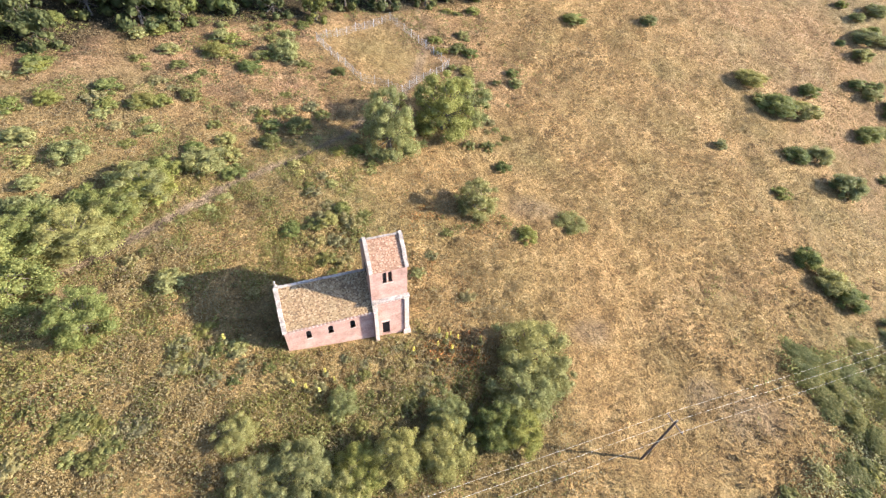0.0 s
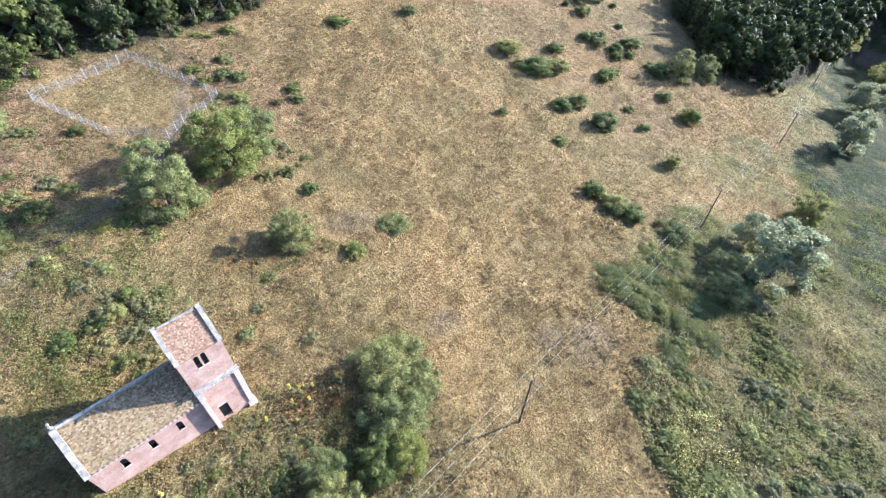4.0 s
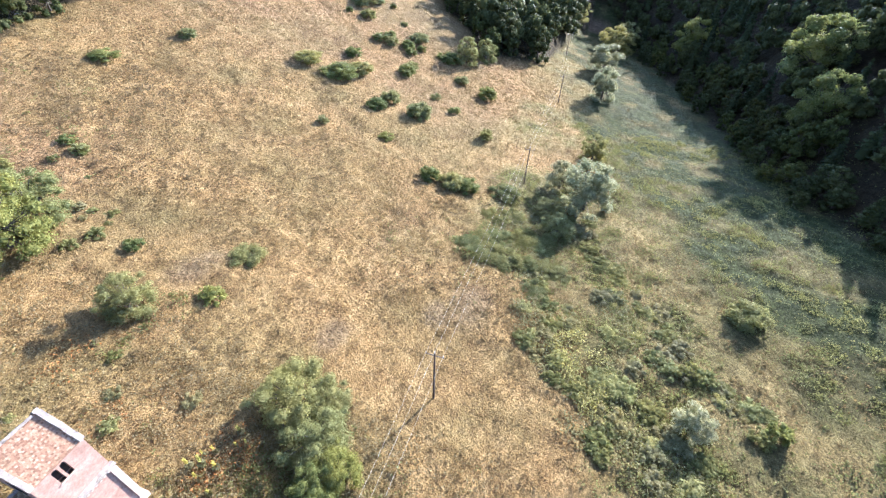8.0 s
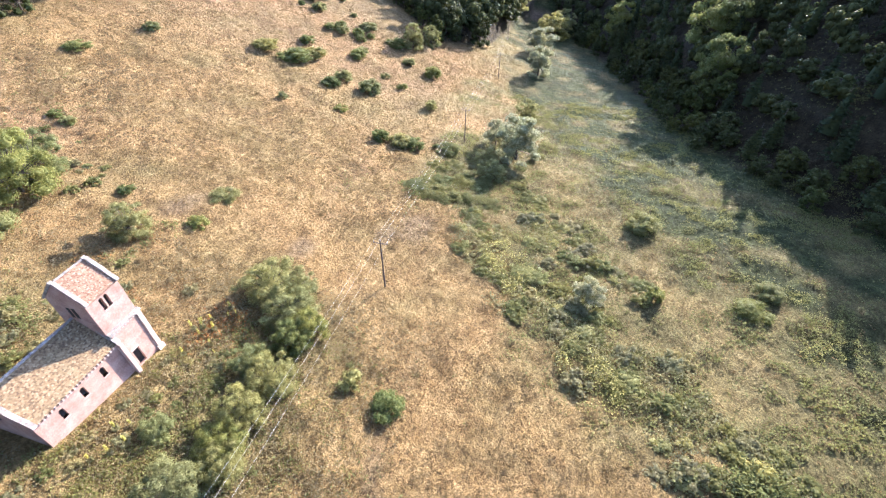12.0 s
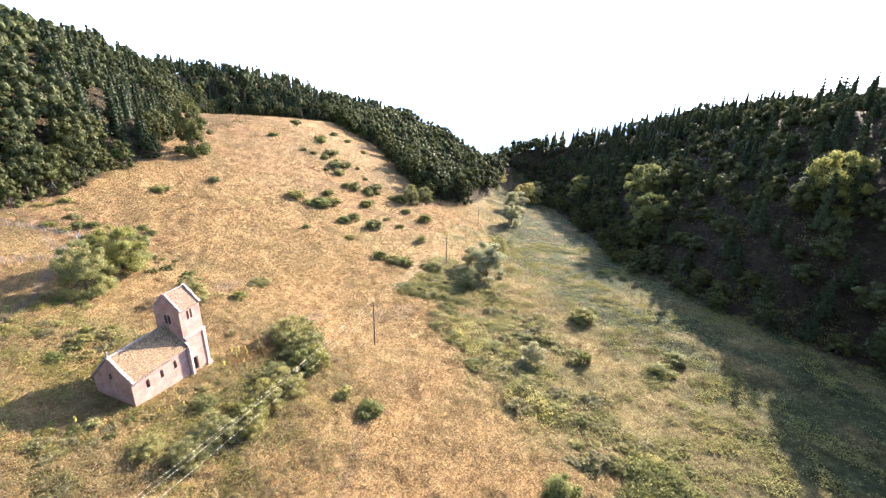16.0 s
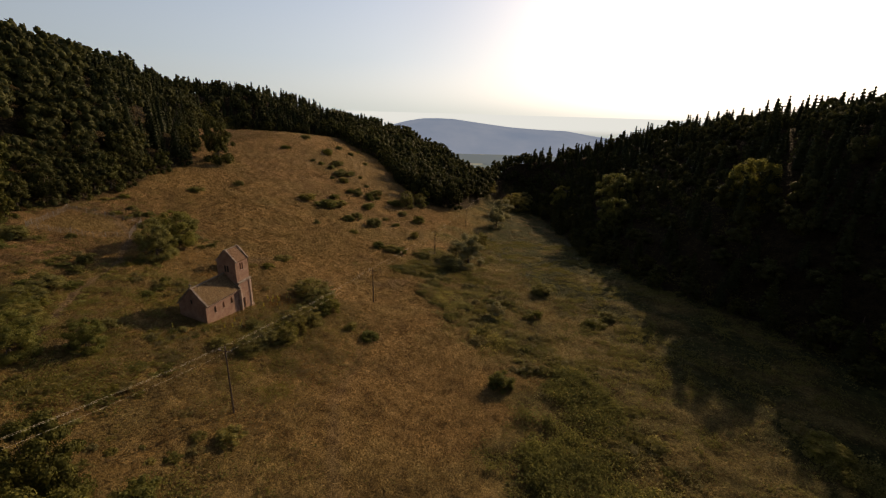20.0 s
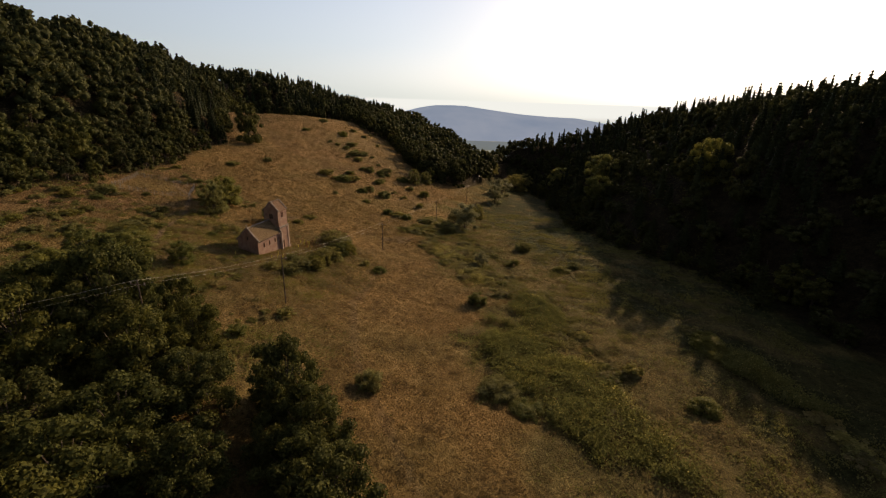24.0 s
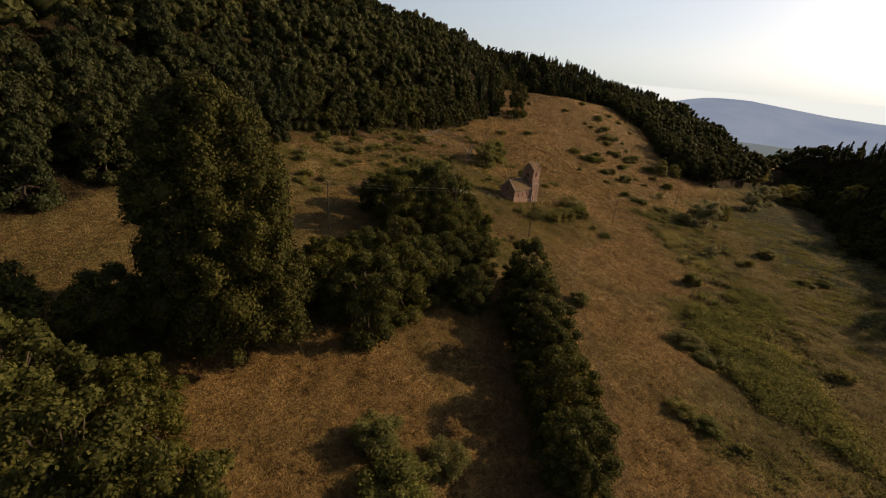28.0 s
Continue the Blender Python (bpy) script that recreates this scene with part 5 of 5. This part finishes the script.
def m_fern(x, y):
    l, h, b = cover(x, y)
    west = smooth(6, -14, x) * smooth(-2, 8, y) * smooth(52, 34, y)
    return (np.maximum(h * 0.8, west) * smooth(0.52, 0.72, vnoise(x, y, 2.6, 25))) * (1 - b)


def patches(spots):
    def f(x, y):
        v = np.zeros_like(x)
        for cx, cy, rx, ry, a in spots:
            c, s = math.cos(a), math.sin(a)
            u, w = (x - cx) * c + (y - cy) * s, -(x - cx) * s + (y - cy) * c
            v = np.maximum(v, smooth(1.25, 0.5, np.hypot(u / rx, w / ry) + 0.6 * (vnoise(x, y, 4.0, 31) - 0.5)))
        return v * (0.12 + 0.88 * smooth(0.42, 0.62, vnoise(x, y, 2.4, 33)))
    return f


NEAR, WIDE = (-112, 75, -100, 62), (40, 215, -70, 120)
def m_yard(x, y):
    """Weeds and tall grass round the chapel."""
    r = smooth(34, 14, np.hypot(x - 5, (y - 2) * 1.15) + 14 * (vnoise(x, y, 9, 51) - 0.5))
    return r * smooth(16, 2, x + 16 * (vnoise(x, y, 6, 52) - 0.5) - 8 * smooth(-2, -9, y)) * (0.1 + smooth(0.4, 0.62, vnoise(x, y, 2.2, 53)))


def m_track(x, y):
    return 1 - cover(x, y)[2]


tufts("dry_grass", 52000, 1, NEAR, 0.13, 0.25, M_STRAW, m_dry, "tall dry straw-coloured grass tufts", 6, 0.55, 0.3)
tufts("dry_grass_upper", 38000, 2, WIDE, 0.22, 0.26, M_STRAW, m_dry, "dry straw-coloured grass on the upper meadow", 3, 0.8, 0.4)
tufts("green_grass", 42000, 3, (-112, 130, -112, 30), 0.17, 0.30, M_MEADOW, lambda x, y: m_lush(x, y) * (0.08 + smooth(0.46, 0.66, vnoise(x, y, 2.4, 41)) * smooth(0.3, 0.6, vnoise(x, y, 11, 42))), "green meadow grass on the valley floor", 5, 0.7)
tufts("heather", 16000, 4, (-80, 70, 24, 95), 0.13, 0.24, M_HEATHER, m_heath, "brownish heather and low scrub below the wood", 8, 0.7)
tufts("bracken", 10000, 5, (-80, 70, -5, 90), 0.13, 0.30, M_BRACKEN, m_fern, "bright green bracken among the heather", 9, 0.65)
tufts("yard_weeds", 6500, 10, (-34, 24, -26, 36), 0.12, 0.32, M_FERN, lambda x, y: m_yard(x, y) * m_track(x, y), "olive green weeds growing round the chapel", 10, 0.7)
tufts("yard_grass", 15000, 11, (-34, 26, -26, 36), 0.12, 0.36, M_BLEACH, lambda x, y: (0.15 + 0.85 * m_yard(y * 0.9 + 4, x)) * m_track(x, y), "tall bleached grass round the chapel", 7, 0.55, 0.3)
tufts("rust_herbs", 1800, 6, (-2, 70, -14, 24), 0.15, 0.5, M_RUST, patches([(15.8, -3.6, 3.5, 3, 0), (17.7, 13.8, 4, 2.5, 0.3), (14.5, 7.9, 2.5, 2, 0)]), "rust-brown dock stems", 5, 0.5)
tufts("brambles", 17000, 7, (-60, 95, -110, -8), 0.18, 0.40, M_HERB,
      patches([(43.7, -28.9, 9, 4.5, 0.5), (36.1, -35.9, 7, 5, 0.6), (29.3, -43.7, 9, 5, 0.6), (49.5, -37.9, 7, 3, 0.5), (61.4, -21.0, 10, 4.5, 0.25), (23.1, -52.4, 9, 6, 0.4), (11.3, -60.2, 9, 6, 0.35), (-3.5, -67.8, 12, 6, 0.3),
               (-18.5, -75.3, 11, 5, 0.4), (75.8, -25.2, 8, 4, 0.2)]), "grey-green brambles and tall herbs along the stream", 5, 0.6)
tufts("bramble_green", 17000, 8, (-60, 110, -115, 18), 0.18, 0.38, M_FERN,
      patches([(31.8, -46.6, 8, 3.5, 0.6), (22.9, -47.6, 6, 3, 0.6), (44.1, -41.8, 9, 2, 0.55), (55.6, -35.9, 8, 2, 0.5), (6.9, 12.5, 5, 2.6, 0.1), (20.0, 12.9, 2.6, 2.0, 0), (26.4, 11.7, 3, 2, 0), (59.8, -14.9, 6, 4, 0.2),
               (8.0, -8.1, 9, 2.2, -0.1), (16.3, -7.2, 4, 4, 0), (-26.0, -58.7, 3.2, 1.6, -0.6), (-23.3, -61.7, 3, 1.4, -0.5), (-19.8, -65.6, 3, 2, -0.5), (20.5, -12.3, 4, 3, 0), (-34.4, -22.7, 9, 5, 0.3), (-20.6, -2.5, 4.5, 6, 0), (-24.5, 2.1, 4, 5, 0)]), "lush green nettles and herbs", 5, 0.6)

# the herb field on the valley floor and the strip below the southern wood
HERB_FIELD = [(-18.0, -67.0, 18, 7.5, 0.66), (-3.0, -98.5, 11, 3.2, 0.6), (8.0, -62.0, 9, 4, 0.5)]
HERB_HEADS = [(-16.5, -71.0, 15, 5.0, 0.66), (-21.0, -64.5, 10, 3.0, 0.66), (-3.0, -98.5, 10, 2.6, 0.6), (40.3, -32.9, 7, 3, 0.55), (23.3, -44.7, 6, 3, 0.5), (6.0, -62.0, 7, 3, 0.5)]
herb_field, herb_heads = patches(HERB_FIELD), patches(HERB_HEADS)
tufts("tall_herbs", 15000, 12, (-50, 25, -115, -40), 0.20, 0.95, M_MEADOW, lambda x, y: np.clip(herb_field(x, y) * 1.5 + 0.1 * (herb_field(x, y) > 0.03), 0, 1), "tall green herbs in a dense field on the valley floor", 7, 0.45, 0.5)
tufts("flowering_herbs", 16000, 9, (-60, 60, -115, -15), 0.15, 0.85, M_UMBEL, herb_heads, "pale flowering umbel herbs on the valley floor", 5, 0.35, 1.0)


# yellow mulleins by the chapel
def build_mullein():
    e = empty("mullein", pose(0, 0, 0), "yellow-flowering mullein stalk in dry grass", "flower", "mulleins near the chapel")
    rng = np.random.default_rng(3)
    bm = bmesh.new()
    tube(bm, (0, 0, -0.1), (0.03, 0, 1.5), 0.025, 0.015, 6)
    part("stalk", bm, M_FERN, e)
    n = 70
    z = 0.75 + 0.85 * rng.random(n)
    a = rng.random(n) * 6.28
    p = np.stack([0.09 * np.cos(a), 0.09 * np.sin(a), z], -1)
    part("flower_spike", quads_mesh("flower_spike", leaf_quads(rng, p, p * [8, 8, 0], 0.16), M_YELLOW), parent=e)
    p = np.stack([0.25 * np.cos(a), 0.25 * np.sin(a), 0.1 + 0.3 * rng.random(n)], -1)
    part("leaf_rosette", quads_mesh("leaf_rosette", leaf_quads(rng, p, np.tile([0, 0, 1.0], (n, 1)), 0.26), M_HERB), parent=e)
    return e


MULLEINS = [(14.9, -2.1), (17.8, -4.2), (0.0, -3.2), (11.3, -2.6), (2.8, -2.9), (15.2, -3.2), (15.6, -1.7), (17.3, -3.5), (13.4, -4.1), (1.0, -4.1), (2.1, -4.5), (18.5, -3.1), (12.5, -5.3), (3.5, -3.7), (16.3, -2.3), (13.9, -2.7), (-5.2, 1.8), (14.5, -1.4)]
first = build_mullein()
for k, (x, y) in enumerate(MULLEINS):
    m = Matrix.LocRotScale((x, y, gz(x, y)), Euler((0.1 * math.sin(k * 3), 0.1 * math.cos(k * 5), k)), None)
    s = 0.6 + 0.06 * (k % 6)
    if k == 0:
        first.matrix_basis = m
    else:
        copy_thing(first, m).scale = (s, s, s)


# fenced enclosure above the chapel
def build_fence():
    corners = [(11.2, 53.6), (25.9, 61.8), (32.9, 47.8), (22.0, 39.5), (16.1, 42.3)]
    e = empty("enclosure_fence", pose(0, 0, 0), "pale paling fence round a small grassy enclosure", "fence")
    pts = []
    for k in range(5):
        a, b = Vector(corners[k]), Vector(corners[(k + 1) % 5])
        n = max(1, round((b - a).length / 2.0))
        pts += [a.lerp(b, i / n) for i in range(n)]
    pts.append(Vector(corners[0]))
    for p, q in zip(pts, pts[1:]):
        bm = bmesh.new()
        z = gz(p.x, p.y)
        tube(bm, (p.x, p.y, z - 0.3), (p.x, p.y, z + 1.45), 0.045, 0.04, 6)
        part("post", bm, M_POST, e)
        z2 = gz(q.x, q.y)
        for h in (0.10, 0.40, 0.70, 1.0, 1.25):
            bm = bmesh.new()
            tube(bm, (p.x, p.y, z + h), (q.x, q.y, z2 + h), 0.005, 0.005, 4)
            part("rail", bm, M_POST, e)
        bm = bmesh.new()
        for i in range(22):
            f = (i + 0.5) / 22
            c, zz = p.lerp(q, f), z + (z2 - z) * f
            tube(bm, (c.x, c.y, zz + 0.03), (c.x, c.y, zz + 1.25), 0.005, 0.005, 3)
        part("netting", bm, M_POST, e)


build_fence()


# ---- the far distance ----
# emission only: hazy daylight is put into the colour, the sun adds nothing
def haze_glow_mat(name, a, b, scale):
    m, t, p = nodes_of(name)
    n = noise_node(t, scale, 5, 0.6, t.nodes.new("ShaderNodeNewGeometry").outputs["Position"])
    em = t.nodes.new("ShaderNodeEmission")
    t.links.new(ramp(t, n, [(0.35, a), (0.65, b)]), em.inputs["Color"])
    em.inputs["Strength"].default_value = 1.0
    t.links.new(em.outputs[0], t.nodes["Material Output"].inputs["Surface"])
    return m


# the hill's blue is painted haze that glows by itself
M_FAR_HILL = haze_glow_mat("far_hill_haze_glow", (0.27, 0.43, 0.72), (0.36, 0.52, 0.80), 0.004)


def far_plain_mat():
    """Fields and woods of the plain as emission, with morning haze painted paler by distance."""
    m, t, p = nodes_of("far_plain_haze_glow")
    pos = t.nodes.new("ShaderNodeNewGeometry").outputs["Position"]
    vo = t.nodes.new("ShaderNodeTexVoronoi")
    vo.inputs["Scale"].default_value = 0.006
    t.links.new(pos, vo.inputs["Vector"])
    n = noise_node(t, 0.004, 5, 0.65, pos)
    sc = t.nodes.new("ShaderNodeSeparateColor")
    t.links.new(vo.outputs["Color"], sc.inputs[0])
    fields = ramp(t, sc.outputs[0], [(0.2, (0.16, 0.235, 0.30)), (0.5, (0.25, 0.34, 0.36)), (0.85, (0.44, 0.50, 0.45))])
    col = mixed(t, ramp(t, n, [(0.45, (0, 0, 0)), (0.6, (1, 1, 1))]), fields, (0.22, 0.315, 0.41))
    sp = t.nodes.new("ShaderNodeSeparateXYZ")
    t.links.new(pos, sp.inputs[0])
    # haze whitening painted along x, up to the sky's tone at the horizon
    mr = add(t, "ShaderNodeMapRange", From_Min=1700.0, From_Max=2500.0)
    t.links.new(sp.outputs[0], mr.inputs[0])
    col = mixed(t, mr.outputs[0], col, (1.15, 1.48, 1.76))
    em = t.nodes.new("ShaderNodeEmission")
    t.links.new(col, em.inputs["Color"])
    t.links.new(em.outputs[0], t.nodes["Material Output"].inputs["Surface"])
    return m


M_FAR_PLAIN = far_plain_mat()


def backdrop_sheet(name, az0, az1, r0, r1, height, mat, label, na=90, nr=24):
    verts, faces = [], []
    for i in range(na + 1):
        a = radians(az0 + (az1 - az0) * i / na)
        for j in range(nr + 1):
            r = r0 + (r1 - r0) * (j / nr)
            verts.append((-60 + r * math.cos(a), -60 + r * math.sin(a), height(math.degrees(a), r)))
    for i in range(na):
        for j in range(nr):
            k = i * (nr + 1) + j
            faces.append((k, k + nr + 1, k + nr + 2, k + 1))
    return tagged(new(name, mesh_of(name, verts, faces, mat, True)), label, "backdrop", kind="structure")


def hill_height(a, r):
    crest = float(np.interp(a, [-16, -12, -7.3, -4.7, -1.3, 2.1, 5.6, 9.1, 12.7, 14.5, 16.6, 18.7, 20.5, 24, 28], [-100, -76, -56, -45, -28, -26, -20, -7, 7, 8, 6, -7, -24, -60, -100]))
    return -130 + (crest + 130) * math.sin(math.pi * min(1, max(0, (r - 1450) / 900))) ** 0.7


def plain_height(a, r):
    """The plain runs on for many kilometres: it is drawn in towards the eye, so its far rim lies at the horizon."""
    true = 950 * (42 ** ((r - 950) / 3650))
    return 35 - 147 * r / true


backdrop_sheet("backdrop_plain", -35, 55, 950, 4600, plain_height, M_FAR_PLAIN, "glowing blue-green plain far below the valley, haze painted in", 90, 60)
backdrop_sheet("backdrop_hill", -16, 28, 1450, 2350, hill_height, M_FAR_HILL, "long hill on the far side of the plain, painted hazy blue", 60, 20)
